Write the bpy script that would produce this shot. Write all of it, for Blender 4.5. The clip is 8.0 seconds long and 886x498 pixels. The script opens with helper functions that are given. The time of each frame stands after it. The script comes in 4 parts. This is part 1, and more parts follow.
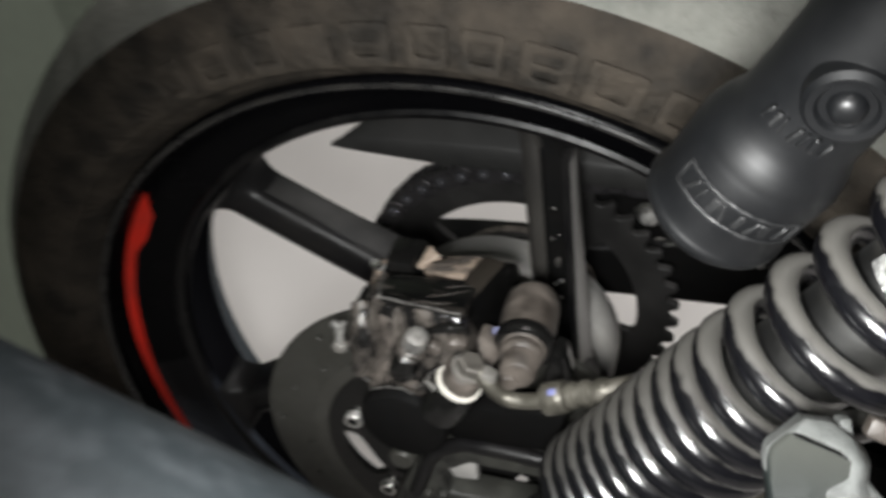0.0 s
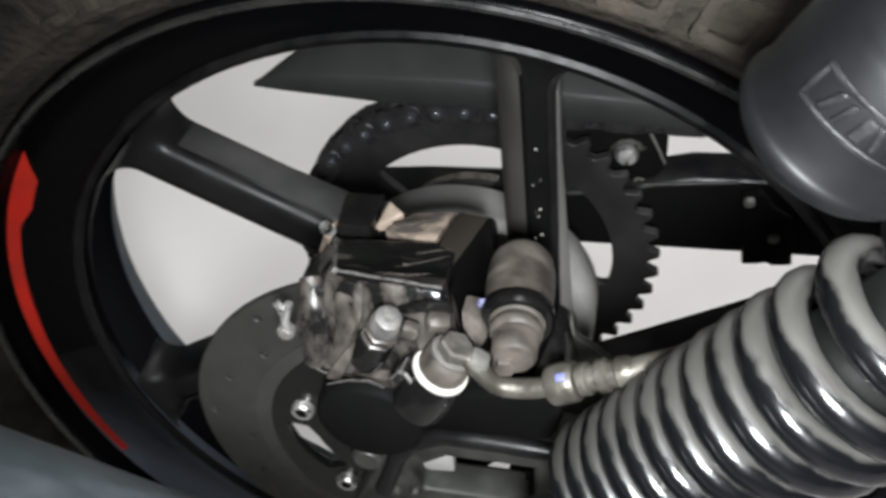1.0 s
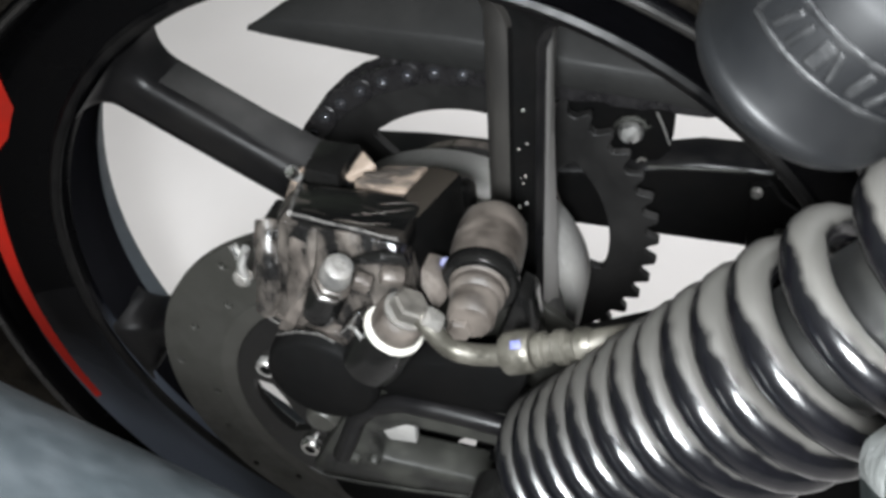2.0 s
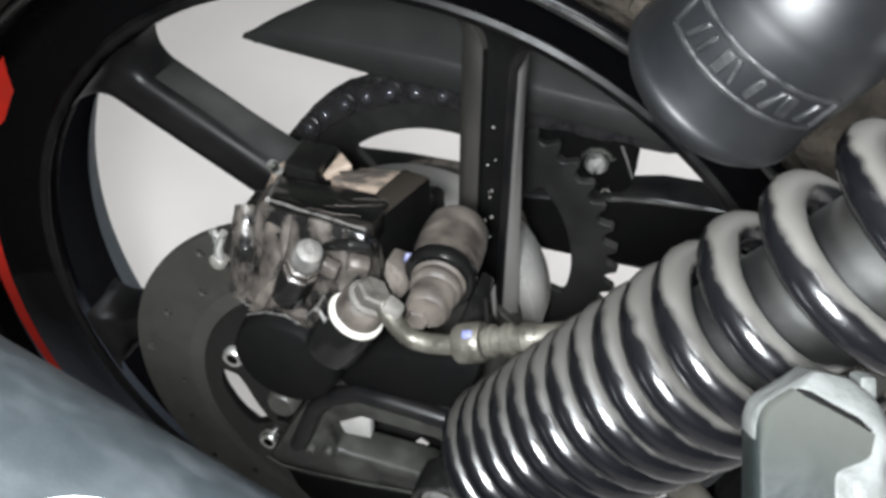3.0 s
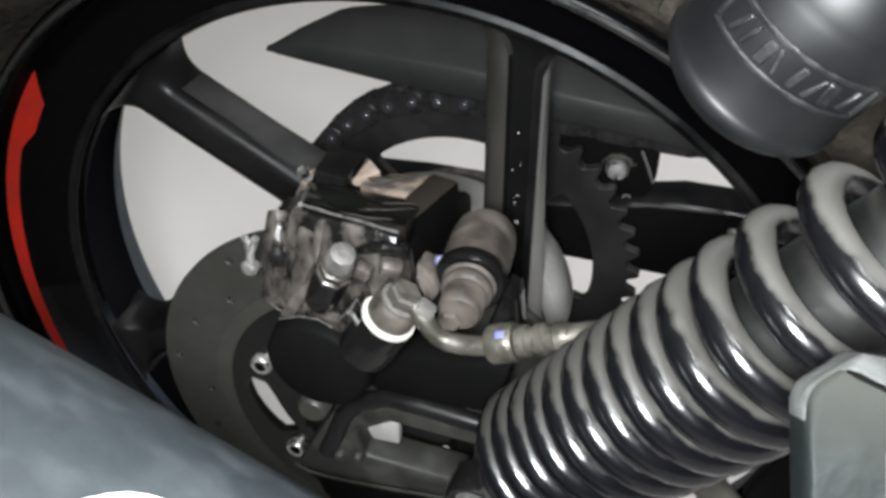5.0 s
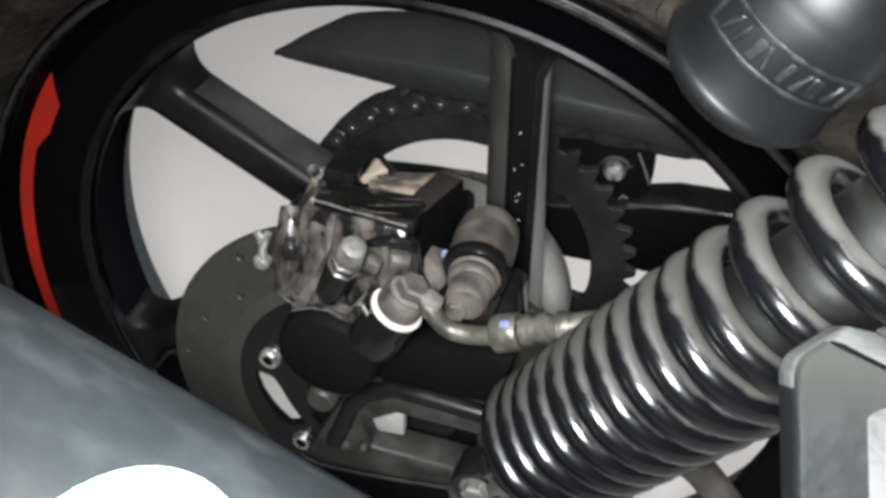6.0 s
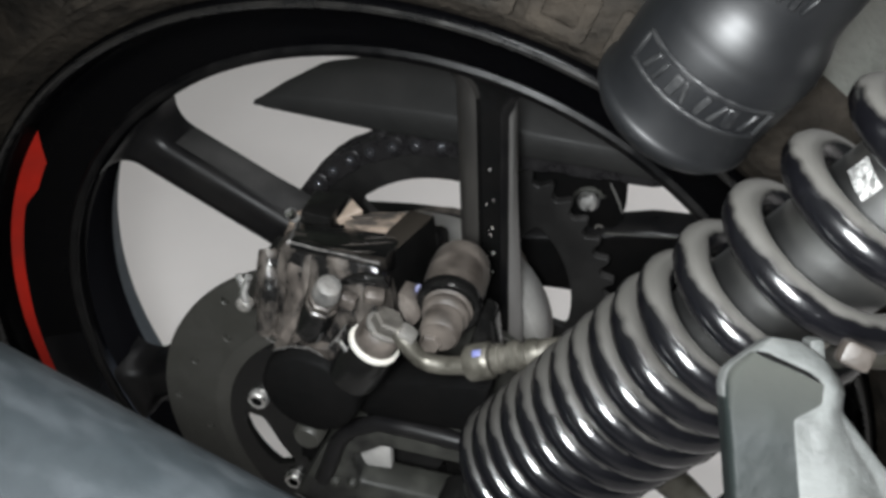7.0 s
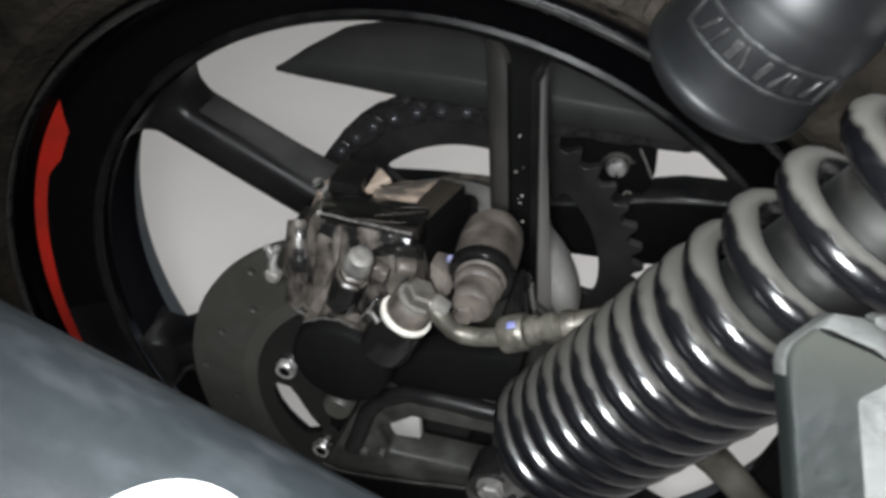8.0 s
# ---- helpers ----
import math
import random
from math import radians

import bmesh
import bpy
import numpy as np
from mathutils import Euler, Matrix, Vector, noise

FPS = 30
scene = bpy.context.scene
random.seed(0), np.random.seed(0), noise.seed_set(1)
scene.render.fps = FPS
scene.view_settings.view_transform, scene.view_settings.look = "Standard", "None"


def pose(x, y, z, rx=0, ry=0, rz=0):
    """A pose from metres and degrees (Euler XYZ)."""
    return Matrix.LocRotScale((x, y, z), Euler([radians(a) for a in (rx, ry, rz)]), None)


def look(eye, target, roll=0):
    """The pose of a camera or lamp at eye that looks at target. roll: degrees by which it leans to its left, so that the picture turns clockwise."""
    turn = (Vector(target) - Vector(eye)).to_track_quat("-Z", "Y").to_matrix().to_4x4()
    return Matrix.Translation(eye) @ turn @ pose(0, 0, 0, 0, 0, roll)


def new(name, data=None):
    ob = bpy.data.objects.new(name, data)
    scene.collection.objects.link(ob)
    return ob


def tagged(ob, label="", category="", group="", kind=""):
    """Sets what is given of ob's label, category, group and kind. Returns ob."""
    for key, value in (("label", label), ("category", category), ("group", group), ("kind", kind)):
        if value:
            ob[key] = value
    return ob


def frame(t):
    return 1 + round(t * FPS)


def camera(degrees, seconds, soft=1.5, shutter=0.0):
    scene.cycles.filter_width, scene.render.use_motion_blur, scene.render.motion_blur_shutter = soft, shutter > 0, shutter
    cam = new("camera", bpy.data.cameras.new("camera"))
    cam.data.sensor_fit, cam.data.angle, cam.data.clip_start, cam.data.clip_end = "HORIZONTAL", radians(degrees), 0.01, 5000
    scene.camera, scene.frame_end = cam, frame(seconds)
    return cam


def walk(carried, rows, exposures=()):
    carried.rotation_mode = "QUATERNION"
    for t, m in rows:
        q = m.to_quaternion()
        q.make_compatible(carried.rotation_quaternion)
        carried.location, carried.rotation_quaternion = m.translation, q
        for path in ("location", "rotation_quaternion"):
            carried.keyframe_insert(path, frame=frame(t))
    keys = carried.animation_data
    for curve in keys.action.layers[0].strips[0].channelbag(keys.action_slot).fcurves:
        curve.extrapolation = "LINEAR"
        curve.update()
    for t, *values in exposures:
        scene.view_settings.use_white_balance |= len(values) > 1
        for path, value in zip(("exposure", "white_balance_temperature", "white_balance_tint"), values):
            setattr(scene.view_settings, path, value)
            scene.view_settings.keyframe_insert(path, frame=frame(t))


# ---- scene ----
# ---- camera ----
cam = camera(54.93, 8.0, soft=3.4, shutter=0.6)
PATH = [  # seconds, x, y, z, turns about x, y, z in degrees
    (0, 0.1276, -0.3347, 0.6994, 51.81, 6.50, 18.05),
    (0.2, 0.1192, -0.3144, 0.6905, 50.07, 6.25, 14.30),
    (0.5, 0.1157, -0.3009, 0.6725, 48.58, 8.43, 13.97),
    (0.6, 0.1110, -0.2971, 0.6686, 48.27, 8.45, 13.89),
    (1, 0.0870, -0.2840, 0.6585, 47.61, 5.18, 11.86),
    (1.2, 0.0766, -0.2826, 0.6852, 43.50, 3.61, 10.36),
    (2.3, 0.1135, -0.2732, 0.6259, 48.80, 2.17, 19.17),
    (2.5, 0.1138, -0.2837, 0.6259, 49.07, -0.02, 19.22),
    (3, 0.1185, -0.2983, 0.6398, 50.05, -1.20, 18.18),
    (3.5, 0.1155, -0.3032, 0.6399, 50.15, -0.98, 19.66),
    (4, 0.1110, -0.3017, 0.6371, 49.94, -1.32, 19.37),
    (4.2, 0.1134, -0.2993, 0.6364, 50.32, -1.03, 18.98),
    (5.3, 0.1122, -0.3135, 0.6415, 51.84, -0.37, 18.16),
    (5.5, 0.1099, -0.3184, 0.6466, 52.40, -1.57, 18.13),
    (6, 0.1130, -0.3201, 0.6421, 51.69, -0.59, 17.97),
    (6.5, 0.1236, -0.3298, 0.6493, 54.11, 0.50, 17.10),
    (7, 0.1261, -0.3272, 0.6489, 54.19, 1.43, 16.39),
    (7.2, 0.1260, -0.3235, 0.6489, 53.90, 2.05, 16.55),
    (7.5, 0.1255, -0.3248, 0.6495, 53.23, 1.56, 16.60),
    (8, 0.1175, -0.3231, 0.6472, 51.79, 2.24, 16.94),
]
walk(cam, [(t, pose(*p)) for t, *p in PATH], [(0.0, 0.02, 6800, 11), (0.5, 0.24, 6560, 10), (1.0, 0.52, 6480, 10), (2.5, 0.71, 6400, 10), (4.0, 0.58, 6450, 10), (5.5, 0.38, 6500, 10), (6.0, 0.41, 6500, 10), (6.5, 0.04, 6500, 10), (7.0, 0.04, 6500, 10), (8.0, 0.04, 6500, 10)])

# ---- world and lamps ----
world = bpy.data.worlds.new("world")
scene.world = world
world.use_nodes = True
world.node_tree.nodes["Background"].inputs[0].default_value = (0.8, 0.9, 1.0, 1)
world.node_tree.nodes["Background"].inputs[1].default_value = 0.1


def area_lamp(name, eye, target, size, watts, colour):
    data = bpy.data.lights.new(name, "AREA")
    data.shape, data.size, data.energy, data.color = "DISK", size, watts, colour
    ob = new(name, data)
    ob.matrix_world = look(eye, target)
    return ob


LAMPS = [((1.25, 1.0, 2.62), 0.5, 50), ((0.35, -0.75, 2.62), 0.35, 14)]
for eye, size, watts in LAMPS:
    area_lamp("lamp_light", eye, (eye[0], eye[1], 0), size, watts, (0.965, 0.98, 1.0))

# the torch beside the lens, whose glints lie on every coil
torch = bpy.data.lights.new("torch_light", "SPOT")
torch.energy, torch.shadow_soft_size, torch.color = 15.5, 0.030, (0.94, 0.98, 1.0)
torch.spot_size, torch.spot_blend = radians(86), 0.68
new("torch_light", torch).matrix_world = look((0.106, -0.343, 0.656), (0.075, 0.0, 0.36))


# ---- materials ----
def nodes_of(name):
    m = bpy.data.materials.new(name)
    m.use_nodes = True
    n = m.node_tree.nodes
    return m, n, m.node_tree.links, n["Principled BSDF"]


def rgb(c):
    return (c[0], c[1], c[2], 1)


def surface(name, colour, rough=0.4, metal=0.0, grain=200.0, vary=0.25, bump=0.1, dust=0.0, dust_colour=(0.30, 0.27, 0.22),
            up=0.0, lean=(0.0, 0.0, 1.0), lie0=0.78, blotch=25.0, coat=0.0, rough_vary=0.15, speck=0.0, spec=0.5, dust_rough=0.9, ragged=0.5, cover=(0.38, 0.68), stretch=None, soft=0.22, thin=None):
    """A worn surface: mottled colour at two scales, fine relief, and dust that lies in blotches and on what faces
    upwards, or along lean (up). Some materials put light into that dust colour too, and thin weakens it along a
    direction.
    """
    m, n, l, b = nodes_of(name)
    co = n.new("ShaderNodeTexCoord")
    big, fine = n.new("ShaderNodeTexNoise"), n.new("ShaderNodeTexNoise")
    big.inputs["Scale"].default_value, big.inputs["Detail"].default_value = blotch, 6
    fine.inputs["Scale"].default_value, fine.inputs["Detail"].default_value = grain, 4
    for k in (big, fine):
        l.new(co.outputs["Object"], k.inputs["Vector"])
    if stretch:
        turn = n.new("ShaderNodeMapping")
        turn.inputs["Scale"].default_value, turn.inputs["Rotation"].default_value = stretch, (0.3, 0.5, 0.2)
        l.new(co.outputs["Object"], turn.inputs["Vector"])
        l.new(turn.outputs[0], big.inputs["Vector"])
    mix = n.new("ShaderNodeMix")
    mix.data_type = "RGBA"
    mix.inputs[6].default_value = rgb([c * (1 - vary) for c in colour])
    mix.inputs[7].default_value = rgb([min(1, c * (1 + vary)) for c in colour])
    l.new(fine.outputs["Fac"], mix.inputs[0])
    tone = mix.outputs[2]
    amount = None
    if dust or up or speck:
        ramp = n.new("ShaderNodeMapRange")
        ramp.inputs[1].default_value, ramp.inputs[2].default_value = cover
        ramp.inputs[3].default_value, ramp.inputs[4].default_value = 0.0, dust
        l.new(big.outputs["Fac"], ramp.inputs[0])
        amount = ramp.outputs[0]
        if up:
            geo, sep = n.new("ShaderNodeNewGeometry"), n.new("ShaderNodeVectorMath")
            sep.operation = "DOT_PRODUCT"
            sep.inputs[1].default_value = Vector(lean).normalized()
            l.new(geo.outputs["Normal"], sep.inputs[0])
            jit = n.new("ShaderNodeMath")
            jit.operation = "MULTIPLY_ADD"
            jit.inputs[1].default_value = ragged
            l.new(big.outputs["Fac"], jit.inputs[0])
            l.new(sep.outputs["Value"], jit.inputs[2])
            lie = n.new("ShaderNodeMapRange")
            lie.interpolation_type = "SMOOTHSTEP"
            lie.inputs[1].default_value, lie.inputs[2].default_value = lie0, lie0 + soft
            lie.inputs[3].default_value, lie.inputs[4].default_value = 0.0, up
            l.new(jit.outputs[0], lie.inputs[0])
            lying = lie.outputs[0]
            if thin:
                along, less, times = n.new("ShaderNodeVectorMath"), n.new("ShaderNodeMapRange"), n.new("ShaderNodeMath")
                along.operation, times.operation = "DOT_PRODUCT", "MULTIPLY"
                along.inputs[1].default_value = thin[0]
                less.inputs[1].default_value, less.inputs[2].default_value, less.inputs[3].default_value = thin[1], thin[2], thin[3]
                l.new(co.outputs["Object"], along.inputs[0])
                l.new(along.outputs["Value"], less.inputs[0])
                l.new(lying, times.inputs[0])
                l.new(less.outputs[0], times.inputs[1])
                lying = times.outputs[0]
            most = n.new("ShaderNodeMath")
            most.operation = "MAXIMUM"
            l.new(lying, most.inputs[0])
            l.new(amount, most.inputs[1])
            amount = most.outputs[0]
        if speck:
            vor = n.new("ShaderNodeTexVoronoi")
            vor.inputs["Scale"].default_value = 160
            l.new(co.outputs["Object"], vor.inputs["Vector"])
            dot = n.new("ShaderNodeMapRange")
            dot.inputs[1].default_value, dot.inputs[2].default_value = 0.10, 0.22
            dot.inputs[3].default_value, dot.inputs[4].default_value = speck, 0.0
            l.new(vor.outputs["Distance"], dot.inputs[0])
            gate = n.new("ShaderNodeMath")
            gate.operation = "MULTIPLY"
            cut = n.new("ShaderNodeMath")
            cut.operation = "GREATER_THAN"
            cut.inputs[1].default_value = 0.8
            l.new(vor.outputs["Color"], cut.inputs[0])
            l.new(dot.outputs[0], gate.inputs[0])
            l.new(cut.outputs[0], gate.inputs[1])
            most = n.new("ShaderNodeMath")
            most.operation = "MAXIMUM"
            l.new(gate.outputs[0], most.inputs[0])
            l.new(amount, most.inputs[1])
            amount = most.outputs[0]
        over = n.new("ShaderNodeMix")
        over.data_type = "RGBA"
        l.new(amount, over.inputs[0])
        l.new(tone, over.inputs[6])
        over.inputs[7].default_value = rgb(dust_colour)
        tone = over.outputs[2]
    l.new(tone, b.inputs["Base Color"])
    r = n.new("ShaderNodeMapRange")
    r.inputs[3].default_value, r.inputs[4].default_value = max(0.03, rough - rough_vary), min(1, rough + rough_vary)
    l.new(big.outputs["Fac"], r.inputs[0])
    if amount is not None:
        rr = n.new("ShaderNodeMix")
        l.new(amount, rr.inputs[0])
        l.new(r.outputs[0], rr.inputs[2])
        rr.inputs[3].default_value = dust_rough
        l.new(rr.outputs[0], b.inputs["Roughness"])
        mm = n.new("ShaderNodeMath")
        mm.operation, mm.inputs[0].default_value, mm.use_clamp = "SUBTRACT", 1.0, True
        l.new(amount, mm.inputs[1])
        mt = n.new("ShaderNodeMath")
        mt.operation, mt.inputs[0].default_value = "MULTIPLY", metal
        l.new(mm.outputs[0], mt.inputs[1])
        l.new(mt.outputs[0], b.inputs["Metallic"])
    else:
        l.new(r.outputs[0], b.inputs["Roughness"])
        b.inputs["Metallic"].default_value = metal
    b.inputs["Coat Weight"].default_value = coat
    b.inputs["Specular IOR Level"].default_value = spec
    if bump:
        bp = n.new("ShaderNodeBump")
        bp.inputs["Strength"].default_value, bp.inputs["Distance"].default_value = bump, 0.002
        l.new(fine.outputs["Fac"], bp.inputs["Height"])
        l.new(bp.outputs[0], b.inputs["Normal"])
    return m


DUST = (0.34, 0.30, 0.25)
M_FLOOR = surface("pale_floor", (0.66, 0.63, 0.615), 0.5, 0, 9, 0.05, 0.02, 0.12, (0.47, 0.44, 0.42), blotch=3)
M_WALL = surface("wall_paint", (0.11, 0.12, 0.11), 0.8, 0, 60, 0.06, 0.05)
M_DARKWALL = surface("green_wall_paint", (0.12, 0.14, 0.11), 0.8, 0, 60, 0.1, 0.05)
M_CEIL = surface("ceiling_paint", (0.24, 0.24, 0.235), 0.85, 0, 60, 0.04, 0.05)
M_LAMP, _n, _l, _b = nodes_of("lamp_glass")
_b.inputs["Emission Color"].default_value, _b.inputs["Emission Strength"].default_value = (1, 0.96, 0.9, 1), 6
M_RIM = surface("black_rim_paint", (0.0010, 0.0010, 0.0012), 0.22, 0, 300, 0.3, 0.02, 0.10, (0.004, 0.0036, 0.0032), blotch=18, spec=0.04, rough_vary=0.06)
# Blue-grey sheen painted on the lower rim slopes that face up.
M_RIM_SHEEN = surface("sheen_rim_paint", (0.0012, 0.0012, 0.0016), 0.20, 0, 300, 0.3, 0.02, 0.0, (0.066, 0.076, 0.096), up=0.85, lie0=0.10, soft=0.30, ragged=0.10, blotch=18, spec=0.11, rough_vary=0.06, dust_rough=0.5)
M_RIDGE = surface("worn_black_rim_edge", (0.0012, 0.0012, 0.0014), 0.36, 0, 300, 0.3, 0.05, 0.3, (0.012, 0.011, 0.010), blotch=60, spec=0.16, rough_vary=0.12)
M_SPOKE = surface("dusty_spoke_paint", (0.0050, 0.0050, 0.0052), 0.36, 0, 300, 0.3, 0.05, 0.8, (0.034, 0.031, 0.027), blotch=60, spec=0.2, cover=(0.25, 0.90), stretch=(1.0, 1.0, 0.22))
# Darker copy of the spoke paint; the other spokes' shade is in its colour.
M_SPOKE_DARK = surface("black_spoke_paint", (0.0030, 0.0030, 0.0034), 0.32, 0, 300, 0.3, 0.05, 0.3, (0.014, 0.0125, 0.011), blotch=35, spec=0.18)
# Pale on faces towards +x: lamplight is put into the dust colour.
M_FLANK = surface("lit_dusty_flank", (0.006, 0.006, 0.006), 0.45, 0, 300, 0.3, 0.05, 0.08, up=0.75, lean=(1.0, 0.0, 0.1), lie0=0.56, ragged=0.10, dust_colour=(0.27, 0.26, 0.25), dust_rough=0.7, blotch=40, spec=0.12, thin=((1.0, 0.0, -0.4), -0.325, -0.12, 0.08))
M_BOLT_DARK = surface("dull_zinc_bolt", (0.12, 0.117, 0.112), 0.42, 0.6, 500, 0.35, 0.3, 0.7, (0.115, 0.105, 0.094), blotch=180)
M_TYRE = surface("dusty_rubber", (0.0105, 0.0095, 0.0083), 0.8, 0, 260, 0.4, 0.9, 0.6, (0.050, 0.0410, 0.032), blotch=55, spec=0.05, cover=(0.32, 0.80))
M_RAISED = surface("brown_dusty_rubber", (0.0112, 0.0101, 0.0088), 0.8, 0, 260, 0.4, 0.9, 0.65, (0.053, 0.0435, 0.034), blotch=55, spec=0.05, cover=(0.30, 0.78))
M_TREAD = surface("tread_rubber", (0.066, 0.068, 0.061), 0.85, 0, 300, 0.3, 0.5, 0.5, (0.150, 0.146, 0.132), blotch=22, spec=0.1)
M_RED = surface("red_tape", (0.33, 0.012, 0.006), 0.45, 0, 250, 0.12, 0.03, 0.3, (0.09, 0.02, 0.015), blotch=40, spec=0.1)
M_BARREL = surface("matt_black_rim_well", (0.0038, 0.0038, 0.0046), 0.8, 0, 300, 0.3, 0.0, 0.1, (0.008, 0.008, 0.008), blotch=18, spec=0.0)
# Blue-grey stands in for the floor's light on the black rim's far slope.
M_FAR_FLANGE = surface("lit_rim_flange", (0.035, 0.042, 0.048), 0.5, 0, 300, 0.3, 0.0, 0.4, (0.05, 0.055, 0.06), blotch=30, spec=0.05)
M_DISC = surface("worn_disc_steel", (0.025, 0.0245, 0.021), 0.5, 0.3, 500, 0.2, 0.1, 0.5, (0.018, 0.017, 0.014), blotch=60)
M_DISC_EDGE = surface("bare_disc_steel", (0.036, 0.035, 0.031), 0.45, 0.4, 500, 0.15, 0.1, 0.3, (0.026, 0.024, 0.02), blotch=60)
M_ARM = surface("dusty_arm_paint", (0.009, 0.009, 0.0085), 0.34, 0, 300, 0.3, 0.1, 0.7, (0.046, 0.046, 0.039), up=0.3, blotch=55, spec=0.25)
M_BLACK = surface("black_steel", (0.0030, 0.0030, 0.0030), 0.19, 0, 300, 0.3, 0.05, 0.10, (0.020, 0.018, 0.015), up=0.05, blotch=45, spec=0.30, rough_vary=0.06)
M_LIP = surface("polished_lip", (0.005, 0.005, 0.005), 0.26, 0.0, 300, 0.3, 0.08, 0.2, (0.034, 0.030, 0.025), blotch=90, spec=0.48, rough_vary=0.10)
M_PLATE = surface("black_plate_brown_top", (0.0016, 0.0016, 0.0016), 0.5, 0, 300, 0.3, 0.1, 0.02, (0.05, 0.042, 0.034), up=0.3, lie0=0.95, blotch=60, spec=0.03)
M_SCUFFED = surface("scuffed_black_paint", (0.0022, 0.0022, 0.0022), 0.22, 0, 250, 0.3, 0.1, 0.6, (0.045, 0.038, 0.032), blotch=80, cover=(0.55, 0.82), stretch=(0.45, 1.3, 1.0), spec=0.4, dust_rough=0.5)
M_DRUM = surface("dusty_drum_alloy", (0.28, 0.272, 0.262), 0.55, 0.2, 300, 0.2, 0.1, 0.5, (0.34, 0.325, 0.30), blotch=40)
M_PIT = surface("matt_black", (0.0032, 0.0032, 0.0032), 0.6, 0, 300, 0.3, 0.1, 0.2, (0.006, 0.005, 0.0045), blotch=60, spec=0.02)
M_CAST = surface("grimy_cast_alloy", (0.006, 0.0055, 0.005), 0.26, 0.1, 220, 0.4, 0.5, 0.9, (0.148, 0.126, 0.110), blotch=110, rough_vary=0.12, dust_rough=0.5, cover=(0.36, 0.90), stretch=(1.0, 1.0, 0.55))
M_CALIPER = surface("black_caliper", (0.0045, 0.0043, 0.0042), 0.24, 0, 220, 0.4, 0.6, 0.8, (0.150, 0.130, 0.113), blotch=140, rough_vary=0.1, spec=0.42, dust_rough=0.5, cover=(0.42, 0.90), stretch=(1.0, 1.0, 0.5))
M_BOLT_BROWN = surface("grimy_brown_bolt", (0.070, 0.065, 0.058), 0.40, 0.5, 300, 0.4, 0.3, 0.7, (0.060, 0.053, 0.045), blotch=200)
M_BOLT = surface("zinc_bolt", (0.145, 0.14, 0.13), 0.42, 0.5, 300, 0.4, 0.35, 0.8, (0.09, 0.08, 0.07), blotch=220)
M_WORN = surface("rubbed_bare_metal", (0.11, 0.104, 0.098), 0.42, 0.4, 500, 0.4, 0.2, 1.0, (0.010, 0.009, 0.008), blotch=340)
M_CHROME = surface("bright_bolt", (0.66, 0.65, 0.63), 0.26, 1.0, 500, 0.1, 0.03, 0.25, (0.2, 0.18, 0.15), blotch=150)
M_WASHER = surface("pale_washer", (0.50, 0.48, 0.44), 0.5, 0.2, 500, 0.1, 0.05, 0.5, (0.30, 0.27, 0.23), blotch=160)
M_BOOT = surface("dusty_rubber_boot", (0.018, 0.0145, 0.012), 0.5, 0, 300, 0.3, 0.2, 0.85, (0.080, 0.066, 0.055), blotch=130, cover=(0.36, 0.66), stretch=(0.45, 1.1, 0.45))
M_TAN = surface("smeared_tan_pad", (0.165, 0.128, 0.100), 0.6, 0, 300, 0.3, 0.3, 0.95, (0.020, 0.016, 0.013), blotch=110, cover=(0.47, 0.62), stretch=(0.5, 1.2, 1.0))
M_HOSE = surface("grey_hose_metal", (0.075, 0.070, 0.058), 0.33, 0.7, 400, 0.25, 0.15, 0.6, (0.080, 0.073, 0.060), blotch=90)
M_BLUE = surface("blue_paint_mark", (0.09, 0.10, 0.24), 0.5, 0, 400, 0.3, 0.05, 0.6, (0.16, 0.16, 0.19), blotch=220)
# Dust colour weakens down the spring: the torch's falloff is put into it.
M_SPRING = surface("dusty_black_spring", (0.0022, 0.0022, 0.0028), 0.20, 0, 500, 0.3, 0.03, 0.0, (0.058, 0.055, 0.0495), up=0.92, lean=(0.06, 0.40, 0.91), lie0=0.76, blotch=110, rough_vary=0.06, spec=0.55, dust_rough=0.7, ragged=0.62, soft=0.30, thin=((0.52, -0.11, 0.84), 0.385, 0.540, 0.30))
M_SHOCK = surface("shock_body_metal", (0.29, 0.29, 0.285), 0.33, 1.0, 300, 0.10, 0.0, 0.0, blotch=45, rough_vary=0.06)
M_FOIL = surface("crumpled_foil", (0.4, 0.4, 0.39), 0.35, 0.9, 700, 0.3, 0.7, 0.6, (0.10, 0.095, 0.09), blotch=300)
M_CAN = surface("satin_black_plastic", (0.0022, 0.0024, 0.0028), 0.43, 0, 300, 0.15, 0.0, 0.10, (0.008, 0.008, 0.008), blotch=60, rough_vary=0.07, spec=0.30)
M_CAN_RAISED = surface("rubbed_black_plastic", (0.0040, 0.0042, 0.0046), 0.42, 0, 500, 0.3, 0.2, 0.5, (0.010, 0.010, 0.010), blotch=190, spec=0.32)
M_GUARD = surface("dull_black_plastic", (0.0115, 0.0115, 0.0112), 0.5, 0, 300, 0.2, 0.08, 0.3, (0.023, 0.022, 0.021), blotch=20, spec=0.12)
M_CHAIN = surface("oily_chain_steel", (0.018, 0.017, 0.018), 0.28, 0.5, 400, 0.4, 0.2, 0.4, (0.012, 0.011, 0.010), blotch=100)
M_PINHEAD = surface("chain_pin_steel", (0.06, 0.06, 0.065), 0.18, 0.7, 400, 0.3, 0.1, 0.3, (0.03, 0.03, 0.03), blotch=150, spec=0.8)
